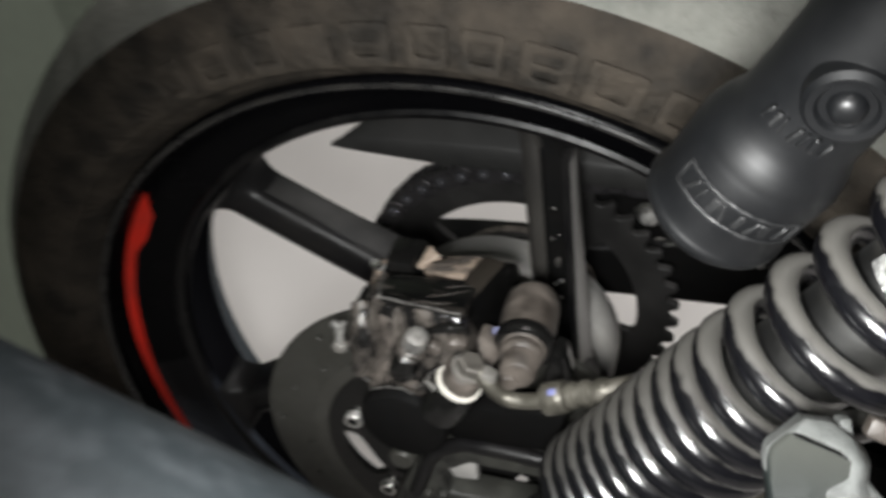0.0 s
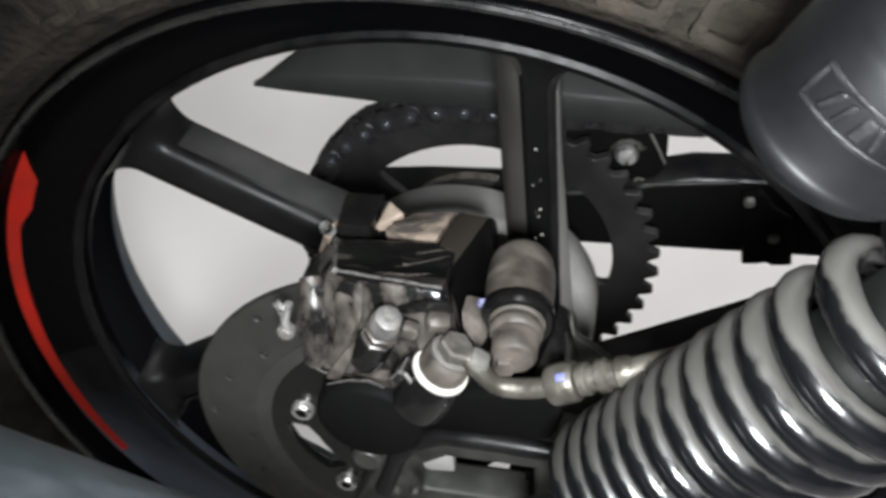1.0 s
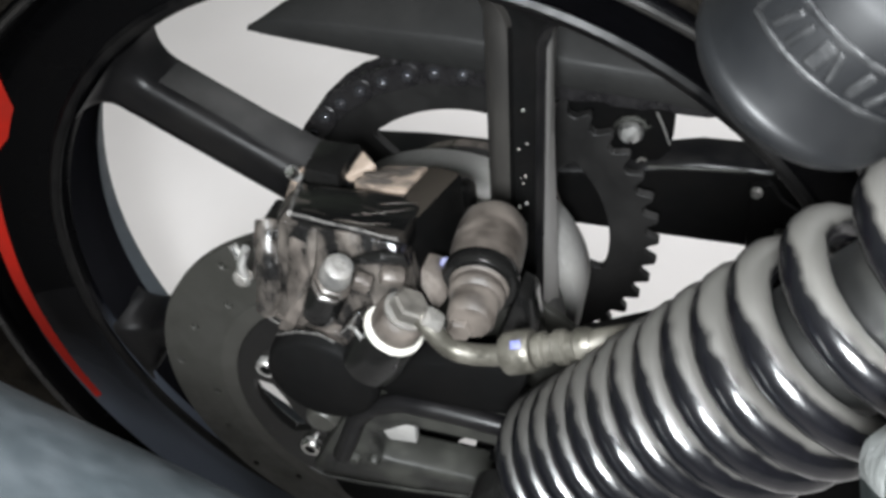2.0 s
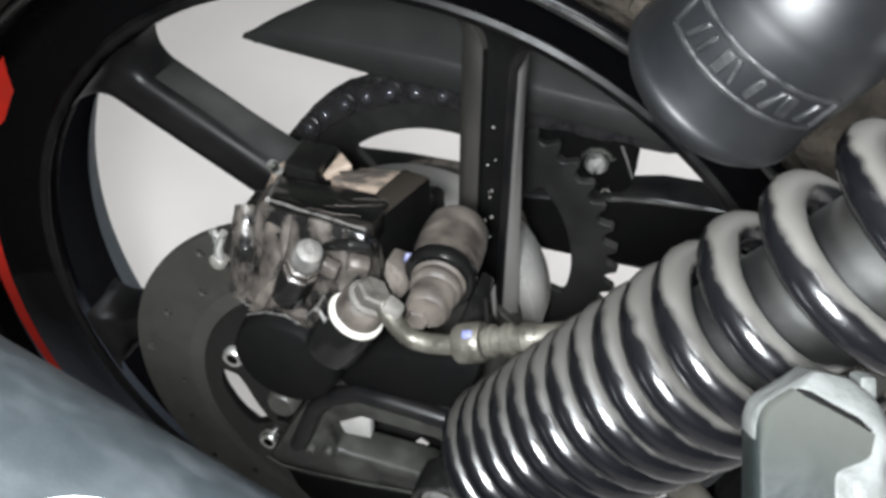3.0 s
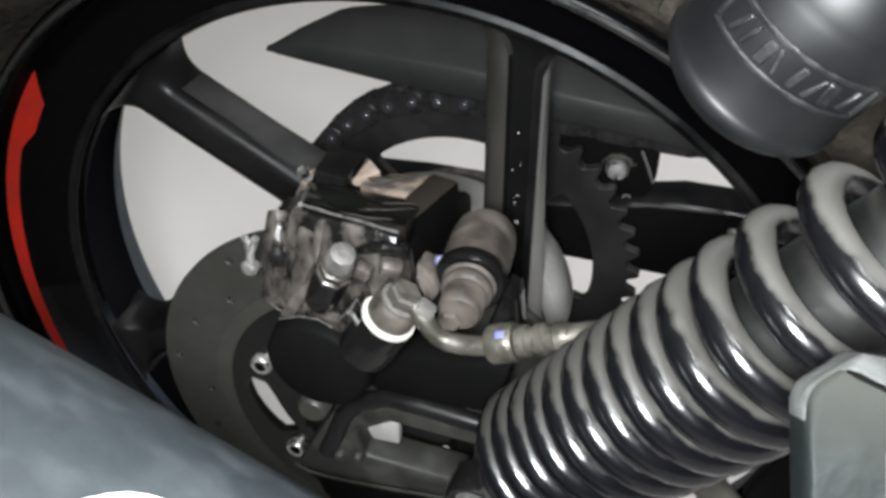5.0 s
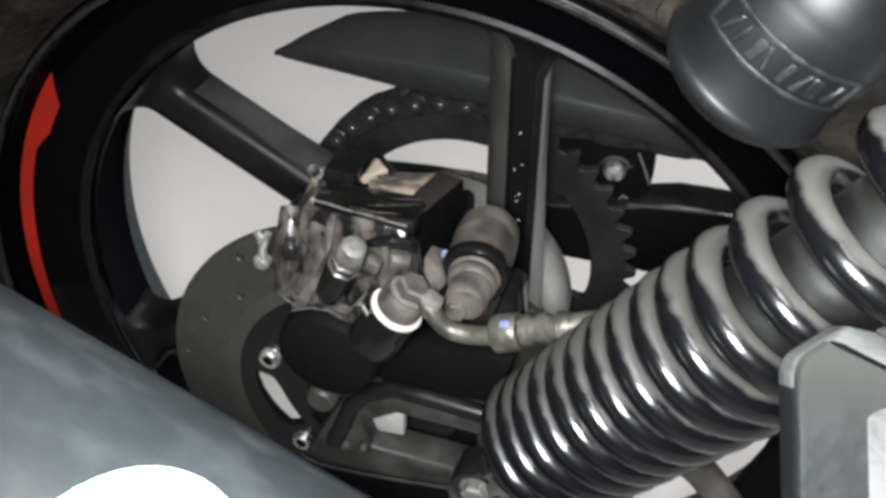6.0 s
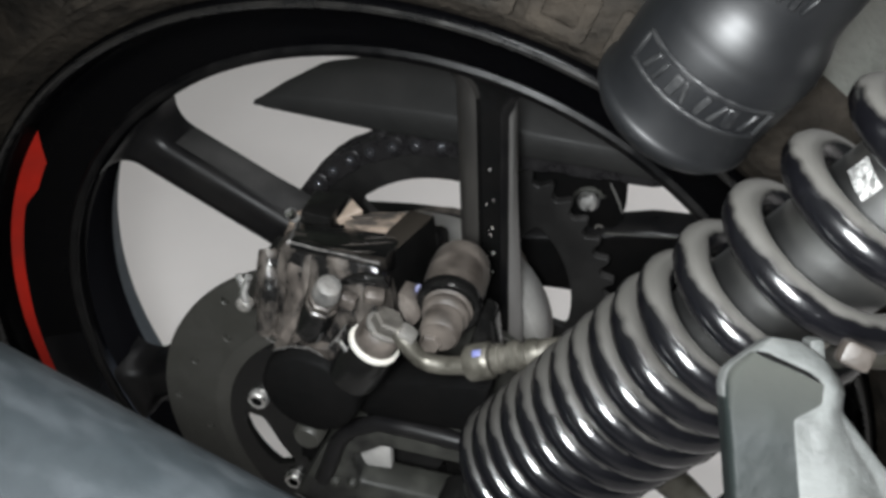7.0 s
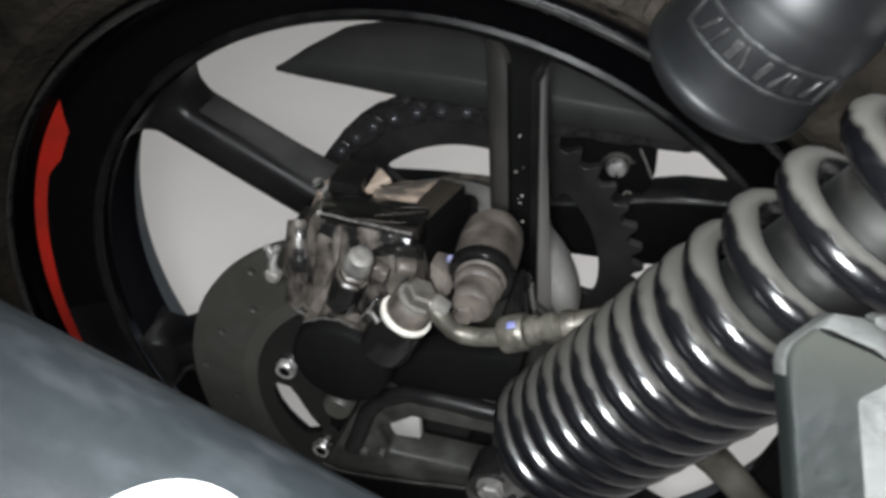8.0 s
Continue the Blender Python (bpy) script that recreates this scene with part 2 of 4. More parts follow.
M_SPROCKET = surface("grimy_sprocket", (0.0095, 0.0092, 0.009), 0.5, 0.1, 300, 0.3, 0.15, 0.4, (0.018, 0.017, 0.016), blotch=40, spec=0.2)
M_MUFFLER = surface("grey_muffler_paint", (0.023, 0.028, 0.0310), 0.52, 0, 160, 0.25, 0.15, 0.6, (0.068, 0.075, 0.082), blotch=85, cover=(0.46, 0.84), stretch=(0.5, 1.0, 0.9), spec=0.22)
M_SHIELD = surface("bright_shield", (0.86, 0.86, 0.85), 0.4, 0.0, 200, 0.03, 0.02, 0.05, (0.8, 0.8, 0.78), blotch=20)
# Darkens down the face: its shading is put into the dusty alloy's colour.
M_PEG = surface("shaded_green_grey_alloy", (0.0036, 0.0052, 0.0050), 0.6, 0.0, 200, 0.4, 0.3, 0.09, (0.0225, 0.0235, 0.0205), up=0.85, lean=(0.0, 0.2, 1.0), lie0=0.42, soft=0.3, ragged=0.4, blotch=70, spec=0.15, thin=((0.0, 0.0, 1.0), 0.5163, 0.5274, 0.0))
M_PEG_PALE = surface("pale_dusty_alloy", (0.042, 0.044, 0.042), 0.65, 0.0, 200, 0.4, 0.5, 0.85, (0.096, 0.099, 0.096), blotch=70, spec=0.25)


# ---- mesh tools ----
def basis(origin, z, x=(0, 0, 1)):
    """Axes at origin with z along z and x near x."""
    z = Vector(z).normalized()
    x = Vector(x) - z * Vector(x).dot(z)
    if x.length < 1e-4:
        x = z.orthogonal()
    x.normalize()
    y = z.cross(x)
    return Matrix.Translation(origin) @ Matrix((x, y, z)).transposed().to_4x4()


def lathe(profile, segs=48, m=None, bm=None, closed=False, a0=0.0, a1=360.0):
    """Turn (z, r) pairs about z."""
    bm = bm or bmesh.new()
    m = m or Matrix()
    full = abs(a1 - a0) > 359.9
    n = segs if full else segs + 1
    rings = []
    for k in range(n):
        a = radians(a0 + (a1 - a0) * k / segs)
        rings.append([bm.verts.new(m @ Vector((r * math.cos(a), r * math.sin(a), z))) for z, r in profile])
    for k in range(segs):
        p, q = rings[k], rings[(k + 1) % n]
        for i in range(len(profile) if closed else len(profile) - 1):
            j = (i + 1) % len(profile)
            if profile[i][1] < 1e-7 and profile[j][1] < 1e-7:
                continue
            bm.faces.new((p[i], q[i], q[j], p[j]))
    if not full and closed:
        bm.faces.new(rings[0])
        bm.faces.new(rings[-1][::-1])
    bmesh.ops.remove_doubles(bm, verts=bm.verts, dist=1e-6)
    return bm


def tube(points, radius, segs=12, bm=None, caps=True):
    """A round bar along points; radius is one number or one for each point."""
    bm = bm or bmesh.new()
    pts = [Vector(p) for p in points]
    rs = radius if isinstance(radius, (list, tuple)) else [radius] * len(pts)
    side = None
    rings = []
    for i, p in enumerate(pts):
        d = (pts[min(i + 1, len(pts) - 1)] - pts[max(i - 1, 0)]).normalized()
        side = d.orthogonal().normalized() if side is None else (side - d * side.dot(d)).normalized()
        up = d.cross(side)
        rings.append([bm.verts.new(p + rs[i] * (math.cos(2 * math.pi * k / segs) * side + math.sin(2 * math.pi * k / segs) * up)) for k in range(segs)])
    for p, q in zip(rings, rings[1:]):
        for k in range(segs):
            bm.faces.new((p[k], p[(k + 1) % segs], q[(k + 1) % segs], q[k]))
    if caps:
        bm.faces.new(rings[0][::-1])
        bm.faces.new(rings[-1])
    return bm


def bevelled(bm, width, segs=2, angle=30):
    bmesh.ops.recalc_face_normals(bm, faces=bm.faces)
    if width:
        edges = [e for e in bm.edges if len(e.link_faces) == 2 and e.calc_face_angle(0) > radians(angle)]
        bmesh.ops.bevel(bm, geom=edges, offset=width, segments=segs, profile=0.5, affect="EDGES", clamp_overlap=True)
    return bm


def prism(outline, z0, z1, m=None, bevel=0.0, holes=(), segs=2):
    """A plate: a flat outline (x, y) pulled from z0 to z1, with holes through it."""
    bm = bmesh.new()
    m = m or Matrix()
    loops = []
    for ring in (outline, *holes):
        vs = [bm.verts.new((x, y, z0)) for x, y in ring]
        loops.append([bm.edges.new((vs[i], vs[(i + 1) % len(vs)])) for i in range(len(vs))])
    if holes:
        faces = bmesh.ops.triangle_fill(bm, edges=[e for ring in loops for e in ring], use_beauty=True, use_dissolve=True)
        faces = [g for g in faces["geom"] if isinstance(g, bmesh.types.BMFace)]
    else:
        faces = [bm.faces.new([e.verts[0] for e in loops[0]])]
    got = bmesh.ops.extrude_face_region(bm, geom=faces)
    bmesh.ops.translate(bm, verts=[v for v in got["geom"] if isinstance(v, bmesh.types.BMVert)], vec=(0, 0, z1 - z0))
    bevelled(bm, bevel, segs, 40)
    bmesh.ops.transform(bm, matrix=m, verts=bm.verts)
    bmesh.ops.recalc_face_normals(bm, faces=bm.faces)
    return bm


def rbox(size, m=None, bevel=0.002, segs=2, taper=1.0):
    """A box with rounded edges; taper narrows its top."""
    bm = bmesh.new()
    bmesh.ops.create_cube(bm, size=1)
    for v in bm.verts:
        k = taper if v.co.z > 0 else 1.0
        v.co = Vector((v.co.x * size[0] * k, v.co.y * size[1] * k, v.co.z * size[2]))
    bevelled(bm, bevel, segs)
    bmesh.ops.transform(bm, matrix=m or Matrix(), verts=bm.verts)
    return bm


def arc(r, a0, a1, n):
    return [(r * math.cos(radians(a0 + (a1 - a0) * k / n)), r * math.sin(radians(a0 + (a1 - a0) * k / n))) for k in range(n + 1)]


def rounded(ring, r, n=4):
    """A flat ring of points with its sharp corners rounded off."""
    out = []
    for i, p in enumerate(ring):
        a, p, b = Vector(ring[i - 1]), Vector(p), Vector(ring[(i + 1) % len(ring)])
        u, v = (a - p), (b - p)
        bend = u.angle(v, math.pi)
        if bend > radians(150):
            out.append(tuple(p))
            continue
        t = min(r / math.tan(bend / 2), u.length * 0.45, v.length * 0.45)
        s, e = p + u.normalized() * t, p + v.normalized() * t
        for k in range(n + 1):
            f = k / n
            out.append(tuple((1 - f) ** 2 * s + 2 * f * (1 - f) * p + f * f * e))
    return out


def ring_sector(r0, r1, a0, a1, n=10):
    """A bent slot or bar between two radii, with rounded corners left to the bevel."""
    return arc(r1, a0, a1, n) + arc(r0, a1, a0, n)


def capsule(length, r, n=8):
    return [(x + length / 2, y) for x, y in arc(r, -90, 90, n)] + [(x - length / 2, y) for x, y in arc(r, 90, 270, n)]


def add(bm, other):
    me = bpy.data.meshes.new("joined")
    other.to_mesh(me)
    other.free()
    bm.from_mesh(me)
    bpy.data.meshes.remove(me)
    return bm


def smooth(v):
    return v * v * (3 - 2 * v)


def part(name, bm, material, parent=None, label="", flat=False, angle=40):
    """One mesh object under a thing or a part."""
    bmesh.ops.recalc_face_normals(bm, faces=bm.faces)
    for face in bm.faces:
        face.smooth = not flat
    for e in bm.edges:
        e.smooth = not (len(e.link_faces) == 2 and e.calc_face_angle(0) > radians(angle))
    me = bpy.data.meshes.new(name)
    bm.to_mesh(me)
    bm.free()
    me.materials.append(material)
    ob = new(name, me)
    ob.parent = parent
    if label:
        ob["label"] = label
    return ob


def hex_head(r, h, m, washer=0.0):
    """A six-sided bolt head with a domed top, and a flange under it."""
    bm = bmesh.new()
    prof = [(0, r), (h * 0.82, r), (h, r * 0.86), (h, 0)]
    lathe(prof, 6, m, bm)
    if washer:
        lathe([(-h * 0.25, 0), (-h * 0.25, washer), (0.0, washer), (h * 0.12, r * 0.9)], 24, m, bm)
    return bm


def socket_head(r, h, m):
    """A round screw head with a hollow in it."""
    bm = lathe([(0, r), (h * 0.7, r), (h, r * 0.85), (h, r * 0.55)], 20, m)
    return lathe([(h, r * 0.55), (h * 0.35, r * 0.5), (h * 0.35, 0)], 6, m, bm)


WHEEL = Matrix.Translation((0, 0, 0.31)) @ pose(0, 0, 0, 90)     # its z points to the viewer's side (-y), its x ahead, its y up


def wheel_at(y):
    """The wheel's axes moved along its axle to y."""
    return Matrix.Translation((0, y, 0)) @ WHEEL


# ---- the room ----
def slab(name, lo, hi, material, kind="structure", label="", category=""):
    c = [(a + b) / 2 for a, b in zip(lo, hi)]
    ob = part(name, rbox([b - a for a, b in zip(lo, hi)], Matrix.Translation(c), 0), material)
    return tagged(ob, label, category, kind=kind)


slab("floor", (-3.2, -3.2, -0.1), (3.2, 3.2, 0.0065), M_FLOOR, label="pale smooth concrete floor under the motorcycle", category="floor")
slab("wall_north", (-3.2, 3.0, 0), (3.2, 3.2, 2.8), M_WALL, label="plain grey painted wall", category="wall")
slab("wall_south", (-3.2, -3.2, 0), (3.2, -3.0, 2.8), M_WALL, label="plain grey painted wall", category="wall")
slab("wall_east", (3.0, -3.0, 0), (3.2, 3.0, 2.8), M_WALL, label="plain grey painted wall", category="wall")
slab("wall_west", (-1.25, 0.40, 0), (-1.05, 3.0, 2.8), M_DARKWALL, label="dark grey-green painted wall", category="wall")
slab("wall_west_projection", (-1.25, -3.0, 0), (-0.62, 0.40, 2.8), M_DARKWALL, label="dark grey-green painted wall corner", category="wall")
slab("ceiling", (-3.2, -3.2, 2.8), (3.2, 3.2, 2.9), M_CEIL, label="plain white painted ceiling", category="ceiling")
for eye, size, watts in LAMPS:
    fix = new("ceiling_lamp")
    fix.location = (eye[0], eye[1], 2.8)
    tagged(fix, "round white ceiling lamp that is switched on", "lamp", "ceiling lamps")
    part("base", lathe([(0, 0), (0, size * 0.55), (-0.05, size * 0.55), (-0.05, 0)], 32), M_CEIL, fix)
    part("diffuser", lathe([(-0.052, size * 0.5), (-0.09, size * 0.46), (-0.11, size * 0.3), (-0.115, 0)], 32), M_LAMP, fix)

# ---- the motorcycle ----
bike = tagged(new("motorcycle"), "black motorcycle seen at its rear wheel, dusty and parked", "motorcycle")

# rim: a lathed section, its lips, the seat for the bead and the well
rim = part("rear_wheel", lathe([(0.0440, 0.2335), (0.0458, 0.2330), (0.0468, 0.2318), (0.0470, 0.2302), (0.0464, 0.2290), (0.0450, 0.2283), (0.0400, 0.2272), (0.0330, 0.2266), (0.0310, 0.2258), (0.0240, 0.2185), (0.0190, 0.2085), (0.0160, 0.2000),
                                (0.0135, 0.1966), (0.0095, 0.1953), (-0.0040, 0.1951), (-0.0090, 0.1958), (-0.0160, 0.1985), (-0.0270, 0.2026), (-0.0400, 0.2080), (-0.0450, 0.2105), (-0.0468, 0.2135), (-0.0470, 0.2310), (-0.0455, 0.2325), (-0.0360, 0.2325), (-0.0300, 0.2240), (-0.0120, 0.2090),
                                (0.0120, 0.2120), (0.0300, 0.2290), (0.0360, 0.2335)], 160, WHEEL, closed=True), M_RIM, bike, "black painted alloy wheel with dusty spokes", angle=50)

rim.data.materials.append(M_BARREL)
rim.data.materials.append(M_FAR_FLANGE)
rim.data.materials.append(M_RIM_SHEEN)
for face in rim.data.polygons:
    out = (face.center - Vector((0, face.center.y, 0.31))).length
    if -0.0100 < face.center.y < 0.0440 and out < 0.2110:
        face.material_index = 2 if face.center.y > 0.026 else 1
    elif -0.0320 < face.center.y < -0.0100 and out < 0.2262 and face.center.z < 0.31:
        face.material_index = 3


def tyre():
    half = [(0.0420, 0.2325), (0.0480, 0.2365), (0.0530, 0.2390), (0.0550, 0.2425), (0.0580, 0.2440), (0.0605, 0.2500), (0.0620, 0.2580), (0.0615, 0.2660), (0.0595, 0.2740), (0.0570, 0.2800), (0.0540, 0.2845),
            (0.0500, 0.2885), (0.0440, 0.2925), (0.0370, 0.2962), (0.0280, 0.2995), (0.0180, 0.3020), (0.0080, 0.3033)]
    prof = half + [(-z, r) for z, r in half[::-1]]
    n = 300
    bm = bmesh.new()
    rings = []
    for k in range(n):
        ring = []
        for i, (z, r) in enumerate(prof):
            side = 1 if z > 0 else -1
            depth = 0.0
            if r > 0.2810:
                slant = (0.3033 - r) * 900 * side + abs(z) * 120
                turn = (k * 360 / n + slant) % 18.0
                if turn < 1.8 and abs(z) > 0.012:
                    depth = 0.0045
            a = radians(k * 360 / n)
            ring.append(bm.verts.new(WHEEL @ Vector(((r - depth) * math.cos(a), (r - depth) * math.sin(a), z))))
        rings.append(ring)
    for k in range(n):
        p, q = rings[k], rings[(k + 1) % n]
        for i in range(len(prof) - 1):
            bm.faces.new((p[i], q[i], q[i + 1], p[i + 1]))
    return bm


tyre_ob = part("tyre", tyre(), M_TYRE, rim, "worn black rubber tyre with brown dust")
tyre_ob.data.materials.append(M_TREAD)
for face in tyre_ob.data.polygons:
    if 9 <= face.index % 33 < 24:
        face.material_index = 1

# raised shapes on the sidewall, in place of writing
rng = random.Random(11)
a0 = 116.0
for k in range(11):
    w = rng.uniform(3.6, 4.9)
    m = wheel_at(-0.0588)
    holes = [ring_sector(0.2512, 0.2600, a0 - 0.22 * w, a0 - 0.78 * w, 4)]
    if k % 3 == 1:
        holes = [ring_sector(0.2568, 0.2606, a0 - 0.24 * w, a0 - 0.74 * w, 4), ring_sector(0.2505, 0.2542, a0 - 0.24 * w, a0 - 0.74 * w, 4)]
    elif k % 4 == 3:
        holes = []
    outline = rounded(ring_sector(0.2470, 0.2645, a0, a0 - w, 5), 0.0022, 2)
    part("sidewall_bar", prism(outline, 0.0, 0.0046, m, 0.0009, holes=holes), M_RAISED, rim)
    a0 -= w + rng.uniform(0.9, 1.5)


def spoke(phi, channel, flare):
    """A beam beside the radius with round fillets at the rim: one kind has a sunk channel along its face, the others a plain face with a soft edge."""
    bm = bmesh.new()
    c, s = math.cos(radians(phi)), math.sin(radians(phi))
    lo, hi, fillet = 0.0350, 0.0586, 0.015
    steps = [(x, x, 0.0, 0.0) for x in (0.010, 0.040, 0.070, 0.095, 0.120)]
    ends = [math.sqrt(0.1965 ** 2 - (lo - fillet) ** 2), math.sqrt(0.1965 ** 2 - (hi + fillet) ** 2)]
    for k in range(13):
        b = radians(84 * k / 12)
        steps.append((ends[0] - fillet + fillet * math.sin(b), ends[1] - fillet + fillet * math.sin(b), fillet * (1 - math.cos(b)), 0.009 * (k / 12) ** 2))
    rings = []
    for at_lo, at_hi, grow, rise in steps:
        wide = flare + 0.005 * max(0.0, 1 - at_hi / 0.12)
        a, b = lo - grow, hi + grow
        if channel:
            sec = [(a, -0.018), (a, 0.0005), (a + 0.0014, 0.0044), (a + 0.0050, 0.0060), (a + 0.0100, 0.0054), (a + 0.0112, 0.0020), (b - 0.0036, 0.0020), (b - 0.0031, 0.0042), (b - 0.0024, 0.0042), (b - 0.0018, 0.0030), (b - 0.0007, 0.0023), (b, 0.0005), (b + wide, -0.018)]
        else:
            sec = [(a, -0.018), (a, 0.0005), (a + 0.0016, 0.0036), (a + 0.0060, 0.0050), (a + 0.0120, 0.0054), (b - 0.0075, 0.0060), (b - 0.0040, 0.0057), (b - 0.0018, 0.0044), (b - 0.0004, 0.0022), (b + 0.0002, -0.0006), (b + wide, -0.018)]
        ring = []
        for d, z in sec:
            f = (d - a) / (b - a)
            along = at_lo + (at_hi - at_lo) * f
            ring.append(bm.verts.new(WHEEL @ Vector((c * along + s * d, s * along - c * d, z + (rise if z > 0 else 0.0)))))
        rings.append(ring)
    for p, q in zip(rings, rings[1:]):
        for i in range(len(p)):
            bm.faces.new((p[i], p[(i + 1) % len(p)], q[(i + 1) % len(p)], q[i]))
    bm.faces.new(rings[0])
    bm.faces.new(rings[-1][::-1])
    return bevelled(bm, 0.0005, 2, 50)


for k in range(6):
    one = part("spoke", spoke(31 + 60 * k, k == 1, 0.0 if k == 1 else 0.0016), M_SPOKE_DARK, rim, angle=50)
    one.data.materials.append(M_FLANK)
    c, s = math.cos(radians(31 + 60 * k)), math.sin(radians(31 + 60 * k))
    m = WHEEL @ Matrix(((c, s, 0, 0), (s, -c, 0, 0), (0, 0, 1, 0), (0, 0, 0, 1)))
    out = (m.to_3x3() @ Vector((0, 1, 0)))
    one.data.materials.append(M_PIT)
    one.data.materials.append(M_SPOKE)
    for face in one.data.polygons:
        off = face.center - Vector((0, 0, 0.31))
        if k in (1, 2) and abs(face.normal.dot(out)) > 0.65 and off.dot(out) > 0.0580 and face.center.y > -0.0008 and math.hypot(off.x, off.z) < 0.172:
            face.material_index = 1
        # The sunk channel's shade is put in as matt black, beside a browner rail.
        if k == 1 and face.center.y < 0.0:
            face.material_index = 3 if off.dot(out) < 0.0455 else 2 if -0.0050 < face.center.y and off.dot(out) < 0.0550 else 0
    if k == 1:
        rng = random.Random(5)
        for at in (0.083, 0.092, 0.0945, 0.105, 0.1075, 0.109, 0.122, 0.125, 0.141):
            size = rng.uniform(0.0005, 0.0011)
            part("fleck", rbox((size, size * rng.uniform(0.6, 1.6), 0.0005), m @ Matrix.Translation((at, 0.0500 + rng.uniform(-0.002, 0.0015), 0.0022)) @ Matrix.Rotation(rng.uniform(0, 3), 4, "Z"), 0.0002, 1), M_WASHER, one)
part("hub", lathe([(0.050, 0.0), (0.050, 0.030), (0.046, 0.036), (0.020, 0.042), (0.008, 0.066), (-0.022, 0.066), (-0.030, 0.060)], 48, WHEEL), M_SPROCKET, rim)
part("drum", lathe([(-0.028, 0.040), (-0.030, 0.0700), (-0.033, 0.0725), (-0.058, 0.0725), (-0.061, 0.0700), (-0.061, 0.040)], 64, WHEEL), M_DRUM, rim, "dusty grey alloy drum")


def stripe():
    """Red tape on the sloping inside of the rim, broad at its upper end."""
    bm = bmesh.new()
    rows = []
    for k in range(61):
        a = 138.5 + k * 1.05
        wide = 0.0105 if a < 150 else 0.0105 - 0.0045 * min(1, (a - 150) / 3.0) - 0.0022 * max(0.0, (a - 170) / 31)
        row = []
        lean = a
        for f in (0.0, 0.25, 0.5, 0.75, 1.0):
            a = max(lean, 138.5 + 6.0 * f)
            d = -0.0006 + f * wide                      # down the slope from the lip
            z, r = (0.0310 - d * 0.68, 0.2262 - d * 0.735)
            row.append(bm.verts.new(WHEEL @ Vector(((r - 0.0006) * math.cos(radians(a)), (r - 0.0006) * math.sin(radians(a)), z + 0.0006))))
        rows.append(row)
    for p, q in zip(rows, rows[1:]):
        for i in range(4):
            bm.faces.new((p[i], q[i], q[i + 1], p[i + 1]))
    return bm


part("rim_lip", lathe([(0.0452, 0.2296), (0.0462, 0.2312), (0.0478, 0.2316), (0.0486, 0.2306), (0.0482, 0.2292), (0.0468, 0.2284)], 160, WHEEL, closed=True), M_LIP, rim, "glossy rubbed rim lip")
part("rim_ridge", lathe([(0.0138, 0.1972), (0.0160, 0.1966), (0.0176, 0.1978), (0.0182, 0.2000), (0.0170, 0.2020), (0.0150, 0.2010)], 160, WHEEL, closed=True), M_RIDGE, rim)
part("stripe", stripe(), M_RED, rim, "red reflective tape")

# brake disc
holes = []
for k in range(8):
    for j, r in enumerate((0.0935, 0.1015, 0.1090)):
        a = radians(45 * k + 17 * j + 4)
        holes.append([(r * math.cos(a) + 0.0019 * math.cos(b * math.pi / 4), r * math.sin(a) + 0.0019 * math.sin(b * math.pi / 4)) for b in range(8)])
disc = part("brake_disc", prism(arc(0.1163, 0, 357, 119), 0.0, 0.0040, wheel_at(-0.0546), 0.0005, holes=[arc(0.0740, 0, 354, 59)] + holes, segs=1), M_DISC, bike, "worn grey steel disc with small drilled holes")
part("bare_band", prism(arc(0.0868, 0, 357, 119), 0.0, 0.0044, wheel_at(-0.0546), 0.0, holes=[arc(0.0790, 0, 357, 119)]), M_DISC_EDGE, disc, "bare steel band")


def bent_slot(a0):
    """A slot that draws nearer to the axle along its length."""
    out = [(a0 + 34 * f, 0.0712 - 0.0105 * f ** 1.6) for f in (0, 0.2, 0.4, 0.6, 0.8, 1)]
    back = [(a0 + 34 * f, 0.0606 - 0.0116 * f ** 0.6) for f in (1, 0.8, 0.6, 0.4, 0.2, 0)]
    return rounded([(r * math.cos(radians(a)), r * math.sin(radians(a))) for a, r in out + back], 0.0012, 2)


slots = [bent_slot(171 + 60 * k) for k in range(5)]
part("disc_carrier", prism(arc(0.0788, 0, 357, 119), -0.0005, 0.0045, wheel_at(-0.0546), 0.0006, holes=[arc(0.0400, 0, 350, 35)] + slots, segs=1), M_BLACK, disc, "black disc carrier with bent slots")
for a, r in ((156.4, 0.0636), (215.7, 0.0569), (276, 0.062), (336, 0.062), (36, 0.062), (96, 0.062)):
    a = radians(a)
    m = wheel_at(-0.0588) @ Matrix.Translation((r * math.cos(a), r * math.sin(a), 0))
    bolt = part("disc_bolt", socket_head(0.0056, 0.0045, m), M_CHROME, disc, "bright socket-head bolt")
    bolt.data.materials.append(M_PIT)
    # Faces inside the hollow turn matt black: the recess's shade as colour.
    for face in bolt.data.polygons:
        if face.center.y > -0.0628 and (m.inverted() @ face.center).xy.length < 0.0030:
            face.material_index = 1


# sprocket and chain
TEETH, PITCH_R = 44, 0.1046
STEP = 360 / TEETH


def sprocket_outline():
    pts = []
    for k in range(TEETH):
        a = 139.1 + STEP * (k + 0.5)
        for da, r in ((-0.36, 0.0985), (-0.25, 0.1008), (-0.12, 0.1046), (-0.04, 0.1056), (0.04, 0.1056), (0.12, 0.1046), (0.25, 0.1008), (0.36, 0.0985)):
            b = radians(a + da * STEP)
            pts.append((r * math.cos(b), r * math.sin(b)))
    return pts


windows = [rounded(ring_sector(0.0520, 0.0788, -14 + 90 * k, 45 + 90 * k, 10), 0.006, 4) for k in range(4)]
